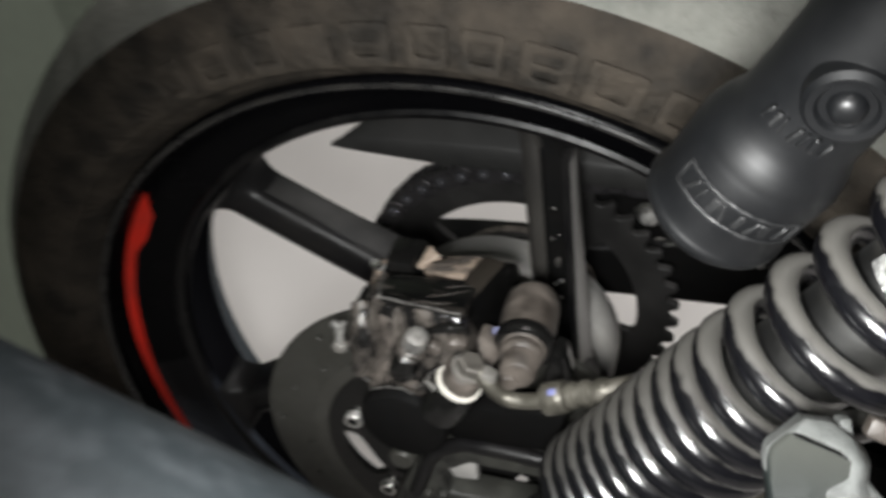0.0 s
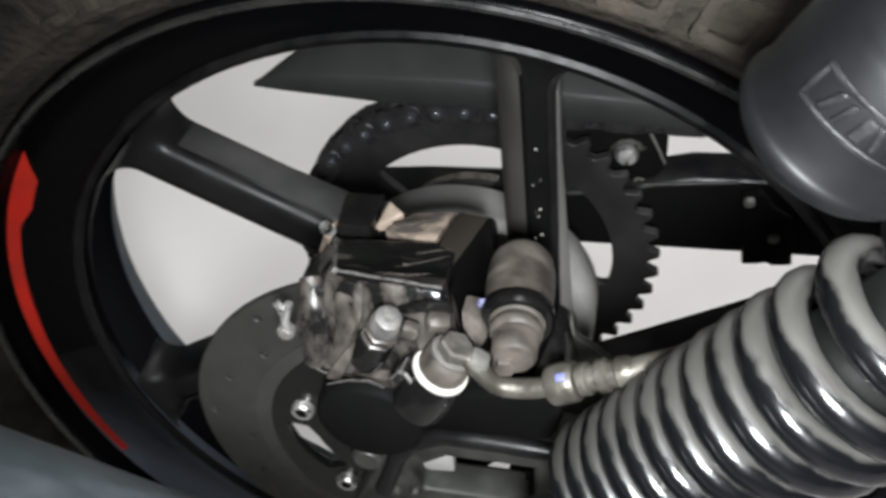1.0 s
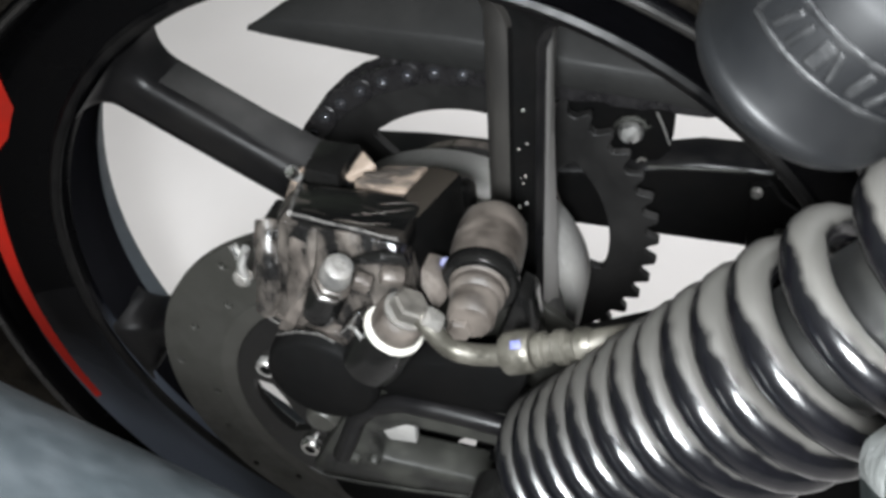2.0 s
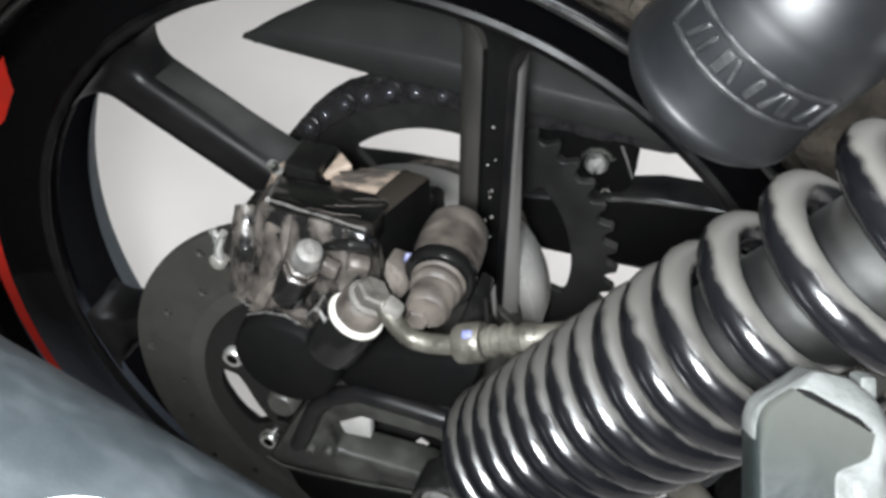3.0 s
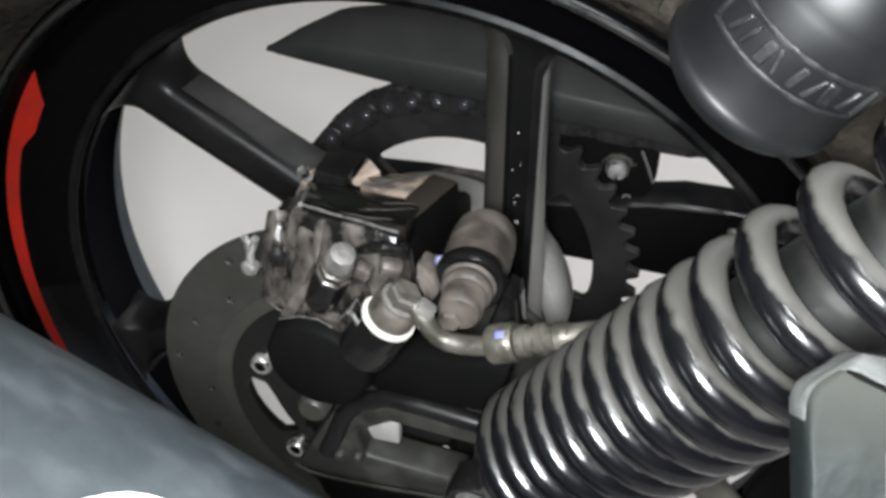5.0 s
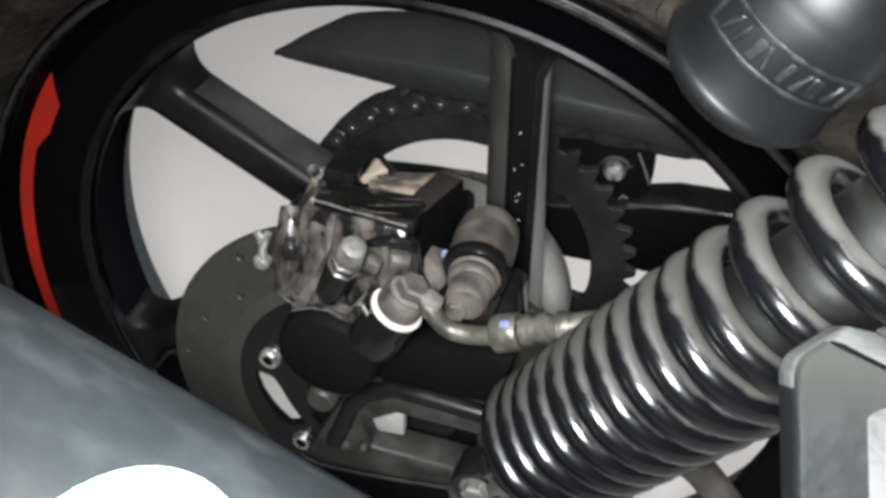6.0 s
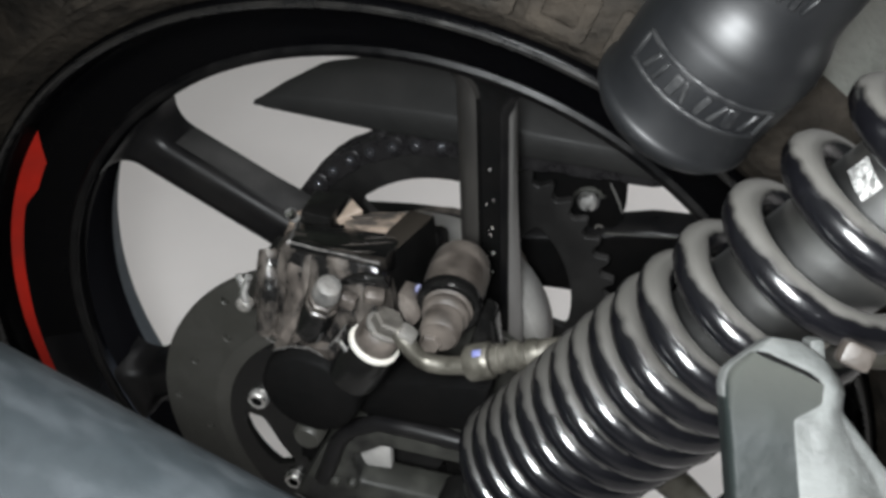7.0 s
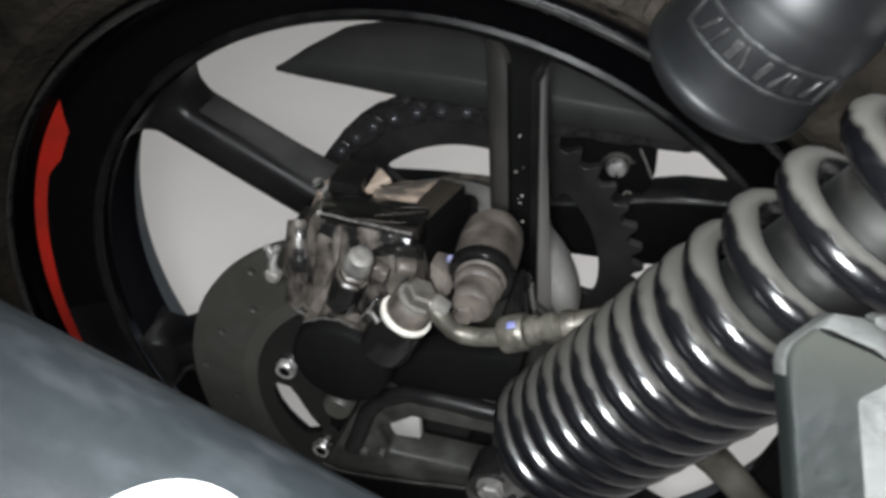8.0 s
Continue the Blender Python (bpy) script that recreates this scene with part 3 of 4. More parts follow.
sprocket = part("sprocket", prism(sprocket_outline(), 0.0, 0.006, wheel_at(0.090), 0.0006, holes=[arc(0.032, 0, 350, 35)] + windows, segs=1), M_SPROCKET, bike, "grimy toothed steel sprocket with four windows")
part("sprocket_hub", lathe([(0.012, 0.030), (0.010, 0.050), (-0.008, 0.052), (-0.010, 0.030)], 40, wheel_at(0.088)), M_CAST, sprocket, "dull alloy sprocket carrier")

path = [(PITCH_R * math.cos(radians(139.1 + STEP * j)), PITCH_R * math.sin(radians(139.1 + STEP * j))) for j in range(-7, 17)]
pitch = 2 * PITCH_R * math.sin(radians(STEP / 2))
first = path[0]
path = [(first[0] + pitch * k * 0.993, first[1] - 0.015 * pitch * k) for k in range(16, 0, -1)] + path
last = path[-1]
path += [(last[0] + pitch * k, last[1] + 0.0016 * k) for k in range(1, 12)]
rollers = bmesh.new()
for x, y in path:
    lathe([(-0.006, 0.0), (-0.006, 0.0048), (0.006, 0.0048), (0.006, 0)], 10, wheel_at(0.087) @ Matrix.Translation((x, y, 0)), rollers)
chain = part("drive_chain", rollers, M_CHAIN, bike, "oily steel roller chain")
link_meshes = {}
for k, (p, q) in enumerate(zip(path, path[1:])):
    ang = math.atan2(q[1] - p[1], q[0] - p[0])
    m = wheel_at(0.087) @ Matrix.Translation(((p[0] + q[0]) / 2, (p[1] + q[1]) / 2, 0)) @ Matrix.Rotation(ang, 4, "Z")
    off = 0.0080 if k % 2 else 0.0058
    if k % 2 not in link_meshes:
        bm = add(prism(capsule(pitch, 0.0068, 6), off, off + 0.0018, None, 0.0004, segs=1), prism(capsule(pitch, 0.0068, 6), -off - 0.0018, -off, None, 0.0004, segs=1))
        link = part("chain_link", bm, M_CHAIN, chain)
        link_meshes[k % 2] = link.data
    else:
        link = new("chain_link", link_meshes[k % 2])
        link.parent = chain
    link.matrix_basis = m
pin_mesh = None
for x, y in path[16:]:
    m = wheel_at(0.087) @ Matrix.Translation((x, y, 0))
    if pin_mesh is None:
        pin = part("chain_pin", lathe([(0.0098, 0.0034), (0.0110, 0.0033), (0.0122, 0.0027), (0.0130, 0.0016), (0.0133, 0)], 14), M_PINHEAD, chain)
        pin_mesh = pin.data
    else:
        pin = new("chain_pin", pin_mesh)
        pin.parent = chain
    pin.matrix_basis = m


# chain guard: a bent sheet over the chain, pointed at its rear end
def chain_guard():
    rows = []
    for x, low, high in ((-0.1040, 0.4380, 0.4400), (-0.0985, 0.4365, 0.4510), (-0.0920, 0.4355, 0.4580), (-0.0820, 0.4345, 0.4620), (-0.0650, 0.4330, 0.4655), (-0.0340, 0.4300, 0.4690), (0.0, 0.4285, 0.4700),
                         (0.0250, 0.4270, 0.4675), (0.0520, 0.4245, 0.4630), (0.0870, 0.4230, 0.4580), (0.1280, 0.4190, 0.4530), (0.2000, 0.4150, 0.4430), (0.3200, 0.4100, 0.4390)):
        mid = low + 0.38 * (high - low)
        wide = min(1.0, (x + 0.112) / 0.03)
        rows.append([(x, 0.0600, low), (x, 0.0590, low + 0.12 * (mid - low)), (x, 0.0590, mid - 0.001), (x + 0.0005, 0.0605, mid + 0.001), (x + 0.004, 0.0600 + 0.014 * wide, low + 0.75 * (high - low) - 0.004),
                     (x + 0.008, 0.0600 + 0.030 * wide, max(low + 0.002, high - 0.010)), (x + 0.010, 0.0600 + 0.042 * wide, max(low + 0.002, high - 0.013)), (x + 0.010, 0.0600 + 0.046 * wide, max(low + 0.002, high - 0.020))])
    bm = bmesh.new()
    vs = [[bm.verts.new(p) for p in row] for row in rows]
    for p, q in zip(vs, vs[1:]):
        for i in range(len(p) - 1):
            bm.faces.new((p[i], q[i], q[i + 1], p[i + 1]))
    bmesh.ops.recalc_face_normals(bm, faces=bm.faces)
    bmesh.ops.solidify(bm, geom=bm.faces[:], thickness=0.0025)
    return bm


guard = part("chain_guard", chain_guard(), M_GUARD, bike, "dull black plastic chain guard with a pointed end")

# swingarm: the far arm, the near arm with its axle slot, the axle
swing = part("swingarm", prism([(-0.110, 0.330), (-0.040, 0.3365), (0.030, 0.3385), (0.075, 0.3455), (0.120, 0.3570), (0.510, 0.366), (0.510, 0.305), (0.100, 0.300), (-0.110, 0.296)], -0.136, -0.108, pose(0, 0, 0, 90), 0.006, segs=3), M_PIT, bike, "black painted box-section swingarm")
# Upper faces get a lighter, shinier black: the light they catch is put in.
swing.data.materials.append(M_SPOKE_DARK)
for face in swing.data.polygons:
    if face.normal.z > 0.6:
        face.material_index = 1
near = [(-0.0326, 0.2984), (-0.0248, 0.3153), (-0.0140, 0.3374), (-0.0043, 0.3551), (0.017, 0.368), (0.062, 0.367), (0.110, 0.359), (0.114, 0.330), (0.108, 0.3150), (0.0445, 0.3050), (0.0187, 0.3003), (-0.0082, 0.2962), (-0.0250, 0.2950)]
hole = [(0.0005, 0.3300), (0.0040, 0.3370), (0.0180, 0.3475), (0.0550, 0.3470), (0.0550, 0.3180), (0.0040, 0.3185)]
flip = pose(0, 0, 0, 90)
part("near_arm", prism(near, 0.066, 0.085, flip, 0.003, holes=[hole]), M_ARM, swing, "dusty fork end with an open slot")
# Black sheet added to keep the gap under the arm dark.
part("gap_backing", prism([(-0.0290, 0.2990), (-0.010, 0.310), (0.100, 0.325), (0.108, 0.283), (0.060, 0.260), (-0.008, 0.240), (-0.026, 0.262), (-0.032, 0.280)], 0.066, 0.074, flip, 0.002), M_PIT, swing, "black backing that darkens the gap under the arm")
part("edge_bead", tube([(-0.0330, -0.0850, 0.2990), (-0.0250, -0.0852, 0.2956), (-0.0082, -0.0852, 0.2966), (0.0187, -0.0852, 0.3007), (0.0445, -0.0852, 0.3054), (0.1060, -0.0852, 0.3155)], 0.0009, 8), M_ARM, swing, "rubbed lower edge")
part("rib", tube([(-0.014, -0.086, 0.318), (-0.010, -0.086, 0.328), (-0.003, -0.086, 0.348), (0.004, -0.086, 0.358), (0.018, -0.086, 0.366), (0.034, -0.086, 0.366), (0.062, -0.086, 0.364), (0.10, -0.086, 0.356)], 0.0042, 10), M_SPOKE_DARK, swing)
for x, z in ((-0.008, 0.317), (0.001, 0.3185)):
    part("arm_stud", lathe([(0.0, 0.0030), (0.002, 0.0028), (0.0034, 0.0018), (0.0037, 0)], 12, Matrix.Translation((x, -0.0845, z)) @ flip), M_ARM, swing)
# Pale block added in the slot, standing in for the bright floor behind.
part("slot_backing", prism([(0.0005, 0.3280), (0.0040, 0.3360), (0.0170, 0.3380), (0.0170, 0.3200), (0.0030, 0.3185)], 0.0690, 0.0740, flip, 0.0008), M_DRUM, swing, "pale block in place of the floor behind the slot")
part("axle", lathe([(0.068, 0), (0.068, 0.010), (-0.150, 0.010), (-0.150, 0)], 24, WHEEL), M_BOLT, swing)

part("stand_tube", tube([(0.1120, -0.0640, 0.3700), (0.1531, -0.0600, 0.3312), (0.1714, -0.0600, 0.3097), (0.2300, -0.0580, 0.2400)], 0.0075, 16), M_HOSE, swing, "grey metal tube")
part("stand_plate", prism([(0.1845, 0.3334), (0.1818, 0.3141), (0.1751, 0.2887), (0.1829, 0.2647), (0.2069, 0.2600), (0.2300, 0.3300), (0.1936, 0.3361)], 0.0200, 0.0300, flip, 0.0015), M_PIT, swing, "black steel plate")

# shock absorber: its line runs from the near arm up and ahead
LOW, HIGH = Vector((0.0600, -0.1132, 0.3480)), Vector((0.1885, -0.1405, 0.5546))
AXIS = (HIGH - LOW).normalized()
SHOCK = basis(LOW, AXIS, (0, -1, 0))
shock = part("shock_absorber", lathe([(0.000, 0), (0.000, 0.0095), (0.030, 0.0105), (0.060, 0.0130), (0.0605, 0.0170), (0.300, 0.0170), (0.302, 0.0120), (0.420, 0.0120), (0.420, 0)], 40, SHOCK), M_SHOCK, bike, "shock absorber with a metal body inside a black coil spring")


def spring():
    """A coil whose turns lie close below and stand apart above."""
    heights = [0.0548, 0.0648, 0.0748, 0.0848, 0.0948, 0.1048, 0.1150, 0.1255, 0.1364, 0.1474, 0.1587, 0.1726, 0.1911, 0.2113, 0.2318, 0.2523, 0.2728]
    n = 28
    pts = []
    for i in range((len(heights) - 1) * n + 1):
        k, fr = divmod(i, n)
        h = heights[k] if k == len(heights) - 1 else heights[k] + (heights[k + 1] - heights[k]) * fr / n
        a = 2 * math.pi * fr / n + 2.05
        pts.append(SHOCK @ Vector((0.0236 * math.cos(a), 0.0236 * math.sin(a), h)))
    return tube(pts, 0.0049, 16)


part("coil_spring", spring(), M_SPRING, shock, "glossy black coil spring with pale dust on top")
part("foil_label", prism(ring_sector(0.01705, 0.0174, 282, 312, 8), 0.2270, 0.2325, SHOCK, 0.0001, segs=1), M_FOIL, shock, "crumpled silver foil label")
part("lower_seat", lathe([(0.034, 0.012), (0.040, 0.015), (0.044, 0.0185), (0.0475, 0.0185), (0.0465, 0.012)], 40, SHOCK), M_BLACK, shock)
EYE_AT = Matrix.Translation((0.0660, -0.1120, 0.3665)) @ pose(0, 0, 0, 90)
part("lower_eye", lathe([(0.012, 0.006), (0.014, 0.0075), (0.014, 0.0095), (0.012, 0.0105), (0.001, 0.0105), (0.000, 0.008), (0.000, 0.0)], 32, EYE_AT), M_BLACK, shock)
part("eye_bolt", hex_head(0.0052, 0.004, EYE_AT @ Matrix.Translation((0, 0, 0.0135)), 0.0066), M_BOLT_DARK, shock, "dull zinc bolt")

# gas canister beside the shock's top
CAN_AXIS = Vector((0.45, -0.20, 0.87)).normalized()
CAN = basis((0.1106, -0.1260, 0.5283), CAN_AXIS, (0, -1, 0))
canister = part("gas_canister", lathe([(0.0262, 0), (0.0262, 0.0150), (0.0268, 0.0172), (0.0284, 0.0190), (0.0298, 0.0199), (0.0306, 0.0206), (0.0316, 0.0210), (0.0328, 0.0210), (0.0338, 0.0206), (0.0346, 0.0201), (0.0430, 0.0202), (0.0570, 0.0204), (0.0582, 0.0199), (0.0600, 0.0197), (0.0622, 0.0191), (0.0644, 0.0182), (0.0666, 0.0172), (0.0690, 0.0165), (0.0720, 0.0162),
                                        (0.0820, 0.0160), (0.170, 0.0158), (0.170, 0)], 80, CAN), M_CAN, bike, "satin black gas canister with raised lettering panel and round cap")


def wrapped(h0, h1, a0, a1, r0, r1, bevel=0.0003, n=8):
    """A bent block on the canister between two heights and two angles."""
    return prism(ring_sector(r0, r1, a0, a1, n), h0, h1, CAN, bevel, segs=1)


for h0, h1, a0, a1 in ((0.0440, 0.0452, -56, 44), (0.0518, 0.0530, -56, 44), (0.0452, 0.0518, -56, -53.5), (0.0452, 0.0518, 41.5, 44)):
    part("panel_rim", wrapped(h0, h1, a0, a1, 0.0195, 0.0210), M_CAN_RAISED, canister)


def slanted(h0, h1, a0, width, lean, r0, r1):
    """A raised stroke on the canister that leans along its height."""
    bm = bmesh.new()
    rows = []
    for f in (0.0, 0.5, 1.0):
        row = []
        for r in (r0, r1):
            for g in (0.0, 1.0):
                a = radians(a0 + lean * f + width * g)
                row.append(bm.verts.new(CAN @ Vector((r * math.cos(a), r * math.sin(a), h0 + (h1 - h0) * f))))
        rows.append([row[0], row[1], row[3], row[2]])
    for p, q in zip(rows, rows[1:]):
        for i in range(4):
            bm.faces.new((p[i], p[(i + 1) % 4], q[(i + 1) % 4], q[i]))
    bm.faces.new(rows[0])
    bm.faces.new(rows[-1])
    return bevelled(bm, 0.0003, 1)


# plain strokes in place of a maker's mark
for a0, width, lean in ((-46, 4, 5), (-36, 3.5, 3), (-25, 7, 1), (-13, 3.5, -4), (-4, 5, 2), (6, 3.5, 5), (16, 7, -2), (28, 4, 4)):
    part("panel_bar", slanted(0.0459, 0.0512, a0, width, lean, 0.0195, 0.0210), M_CAN_RAISED, canister)
for k, width in enumerate((3.5, 5.0, 2.5, 4.5, 3.0, 5.5, 3.0)):
    part("panel_bar", slanted(0.0742, 0.0788, -44 + 9.0 * k, width, 3 - k % 3 * 2, 0.0155, 0.0175), M_CAN_RAISED, canister)
BOSS = CAN @ pose(0, 0, 0.0897) @ Matrix.Rotation(radians(-1), 4, "Z") @ Matrix.Translation((0.0130, 0, 0)) @ pose(0, 0, 0, 0, 90)
part("valve_cap", lathe([(0.0, 0.0098), (0.0045, 0.0095), (0.0058, 0.0082), (0.0056, 0.0066), (0.0044, 0.0058), (0.0044, 0.0042), (0.0062, 0.0036), (0.0072, 0.0020), (0.0074, 0)], 40, BOSS), M_CAN, canister, "round black cap with a raised middle")

# muffler
MUF_AXIS = Vector((-math.cos(radians(25)), 0, math.sin(radians(25))))
MUF = basis((-0.0585, -0.2180, 0.4385), MUF_AXIS, (0, -1, 0))
muffler = part("muffler", lathe([(-0.200, 0), (-0.200, 0.020), (-0.170, 0.034), (-0.150, 0.044), (-0.138, 0.0485), (-0.125, 0.050), (0.360, 0.050), (0.372, 0.046), (0.375, 0.0)], 72, MUF), M_MUFFLER, bike, "dusty grey painted muffler")

def shield():
    """A bright oval plate bent round the muffler."""
    bm = bmesh.new()
    rows = []
    for i in range(17):
        rr = i / 16
        row = []
        for k in range(48):
            b = 2 * math.pi * k / 48
            ax = -0.0575 + 0.0315 * rr * math.cos(b)
            ang = radians(45 + 54.5 * rr * math.sin(b))
            h = 0.0512 - 0.0011 * rr ** 6
            row.append(bm.verts.new(MUF @ Vector((h * math.cos(ang), h * math.sin(ang), ax))))
        rows.append(row)
    for p, q in zip(rows, rows[1:]):
        for k in range(48):
            bm.faces.new((p[k], p[(k + 1) % 48], q[(k + 1) % 48], q[k]))
    bmesh.ops.remove_doubles(bm, verts=bm.verts, dist=1e-5)
    return bm


part("heat_shield", shield(), M_SHIELD, muffler, "bright oval heat shield plate")

# ---- brake caliper over the top of the disc ----
def hull(points, bevel=0.002, segs=2):
    bm = bmesh.new()
    vs = [bm.verts.new(p) for p in points]
    got = bmesh.ops.convex_hull(bm, input=vs)
    loose = [v for v in bm.verts if not v.link_faces]
    bmesh.ops.delete(bm, geom=loose, context="VERTS")
    bmesh.ops.dissolve_limit(bm, angle_limit=radians(4), verts=bm.verts, edges=bm.edges)
    return bevelled(bm, bevel, segs, 20)


def bar(a, b, profile, segs=24):
    """A turned piece from a to b; profile gives (share of the length, radius)."""
    a, b = Vector(a), Vector(b)
    m = basis(a, b - a)
    n = (b - a).length
    return lathe([(0, 0)] + [(n * z, r) for z, r in profile] + [(n * profile[-1][0], 0)], segs, m)


caliper = part("brake_caliper", hull([(-0.010, -0.093, 0.4600), (0.028, -0.094, 0.4600), (-0.022, -0.088, 0.4480), (-0.027, -0.093, 0.4180), (-0.012, -0.099, 0.4140), (0.022, -0.103, 0.4160), (-0.025, -0.062, 0.4470), (-0.033, -0.066, 0.4080),
                                      (0.026, -0.062, 0.4470), (0.030, -0.066, 0.4000), (0.030, -0.097, 0.4300), (-0.014, -0.094, 0.4400)], 0.0012, 2), M_CALIPER, bike, "grimy black brake caliper with bare worn edges")
# bridge over the disc: a sunk black field with thin rubbed edges
TL, BL, BR, TR = Vector((-0.0193, -0.0640, 0.4524)), Vector((-0.0091, -0.0915, 0.4630)), Vector((0.0290, -0.0955, 0.4630)), Vector((0.0285, -0.0660, 0.4553))
down = Vector((0, 0, -0.010))
part("bridge", hull([TL, BL, BR, TR] + [p + down for p in (TL, BL, BR, TR)], 0.0007), M_SCUFFED, caliper, "scuffed black bridge")
for a, b, r in ((TL, BL, 0.0010), (BL, BR, 0.0007)):
    part("worn_edge", tube([a.lerp(b, k / 6) + Vector((0, 0, 0.0002 * math.sin(k * 2.1) - 0.0001)) for k in range(7)], [r * (0.6 + 0.4 * math.sin(1.3 * k) ** 2) for k in range(7)], 8), M_WORN, caliper, "rubbed bare metal edge")
for line in (((0.010, -0.086, 0.4612), (0.019, -0.0815, 0.4602), (0.0275, -0.0760, 0.4590)), ((0.015, -0.0760, 0.4585), (0.021, -0.0730, 0.4578), (0.0265, -0.0705, 0.4570)), ((0.005, -0.0905, 0.4625), (0.016, -0.0905, 0.4624), (0.024, -0.0880, 0.4618))):
    part("scuff", tube(list(line), [0.00005, 0.00016, 0.00005], 6), M_BOOT, caliper, "pale scuff on black paint")
part("end_block", hull([(-0.0206, -0.0580, 0.4540), (-0.0248, -0.0340, 0.4494), (-0.0083, -0.0340, 0.4494), (-0.0085, -0.0560, 0.4510), (-0.0206, -0.0580, 0.430), (-0.0248, -0.0340, 0.430), (-0.0083, -0.0340, 0.430), (-0.0085, -0.0560, 0.430)], 0.0008), M_BLACK, caliper)


def plate(points, depth, bevel=0.0008):
    """A faceted block: a front outline and the same pushed back along the axle."""
    return hull([Vector(p) for p in points] + [Vector(p) + Vector((0, depth, -0.001)) for p in points], bevel)


part("front_panel", plate([(-0.0130, -0.0930, 0.4605), (0.0010, -0.0945, 0.4600), (0.0000, -0.0985, 0.4490), (-0.0030, -0.1000, 0.4390), (-0.0131, -0.1005, 0.4180), (-0.0206, -0.0975, 0.4202), (-0.0150, -0.0955, 0.4453)], 0.014, 0.0022), M_CALIPER, caliper, "smeared black front panel")
part("panel_dust", plate([(-0.0095, -0.0952, 0.4570), (-0.0005, -0.0958, 0.4565), (-0.0016, -0.0996, 0.4430), (-0.0098, -0.1002, 0.4280), (-0.0142, -0.0992, 0.4290)], 0.006, 0.0018), M_CAST, caliper, "grey dusty hollow in the panel")
part("web", plate([(-0.0008, -0.1016, 0.4395), (-0.0030, -0.1020, 0.4385), (-0.0125, -0.1026, 0.4165), (-0.0182, -0.1016, 0.4160), (-0.0160, -0.1014, 0.4205), (-0.0080, -0.1016, 0.4330)], 0.012, 0.0010), M_CAST, caliper, "pale dusty web")
part("cheek", tube([(-0.0215, -0.0860, 0.4530), (-0.0200, -0.0910, 0.4480), (-0.0185, -0.0945, 0.4410), (-0.0200, -0.0965, 0.4300), (-0.0235, -0.0965, 0.4200)], [0.0042, 0.0050, 0.0052, 0.0050, 0.0040], 16), M_CALIPER, caliper, "smeared black rounded cheek")
part("glossy_roll", tube([(0.0150, -0.0985, 0.4540), (0.0200, -0.1000, 0.4572), (0.0250, -0.1000, 0.4590), (0.0300, -0.0980, 0.4575), (0.0310, -0.0960, 0.4530)], [0.0014, 0.0020, 0.0022, 0.0020, 0.0014], 12), M_BLACK, caliper, "glossy black rolled edge")
part("dusty_shelf", plate([(0.0322, -0.0880, 0.4440), (0.0393, -0.0860, 0.4405), (0.0415, -0.0900, 0.4340), (0.0390, -0.0950, 0.4320), (0.0337, -0.0930, 0.4410)], 0.010, 0.0010), M_CAST, caliper, "brown dusty shelf")
part("front_fold", plate([(-0.0015, -0.0935, 0.4600), (0.0127, -0.0945, 0.4612), (0.0280, -0.0955, 0.4607), (0.0290, -0.0985, 0.4550), (0.0215, -0.0985, 0.4555), (0.0123, -0.0970, 0.4560)], 0.012, 0.0010), M_CALIPER, caliper, "folded black front edge")
part("worn_edge", tube([(-0.0131, -0.0998, 0.4221), (-0.0075, -0.0988, 0.4335), (-0.0020, -0.0973, 0.4455)], [0.0005, 0.0008, 0.0004], 8), M_WORN, caliper, "rubbed bare metal edge")
part("piston_housing", lathe([(0.0, 0.0), (0.0, 0.0185), (0.0016, 0.0205), (0.006, 0.0215), (0.040, 0.0225), (0.040, 0)], 56, Matrix.Translation((-0.003, -0.1075, 0.3975)) @ pose(0, 0, 0, -90)), M_PIT, caliper, "matt black piston housing")
part("housing_web", hull([(-0.024, -0.100, 0.420), (0.020, -0.107, 0.424), (0.024, -0.100, 0.400), (-0.006, -0.103, 0.422), (-0.024, -0.075, 0.42), (0.024, -0.075, 0.424), (0.024, -0.075, 0.398), (0.0, -0.075, 0.39)], 0.003), M_CAST, caliper, "worn bare alloy web")
part("side_arm", hull([(-0.020, -0.090, 0.450), (-0.030, -0.080, 0.444), (-0.034, -0.086, 0.424), (-0.026, -0.094, 0.414), (-0.020, -0.070, 0.450), (-0.030, -0.064, 0.444), (-0.036, -0.068, 0.420), (-0.030, -0.070, 0.410)], 0.0015), M_CALIPER, caliper)
part("inner_half", hull([(-0.030, -0.050, 0.444), (0.030, -0.050, 0.446), (-0.032, -0.022, 0.430), (0.034, -0.022, 0.432), (-0.036, -0.050, 0.405), (0.036, -0.050, 0.400), (-0.034, -0.024, 0.400), (0.036, -0.024, 0.396)], 0.003), M_BLACK, caliper)
part("brake_pad", hull([(-0.0038, -0.0540, 0.4490), (0.0129, -0.0600, 0.4510), (0.0184, -0.0600, 0.4518), (0.0215, -0.0420, 0.4505), (0.0042, -0.0400, 0.4464), (-0.0038, -0.0540, 0.430), (0.0184, -0.0600, 0.430), (0.0215, -0.0420, 0.430), (0.0042, -0.0400, 0.430)], 0.0015), M_TAN, caliper, "tan brake pad back with dark smears")
part("pad_clip", hull([(-0.0048, -0.0400, 0.4519), (-0.0089, -0.0500, 0.4459), (0.0026, -0.0460, 0.4505), (-0.0060, -0.0480, 0.4380), (0.0010, -0.0420, 0.4380)], 0.0006), M_TAN, caliper, "tan folded pad clip")
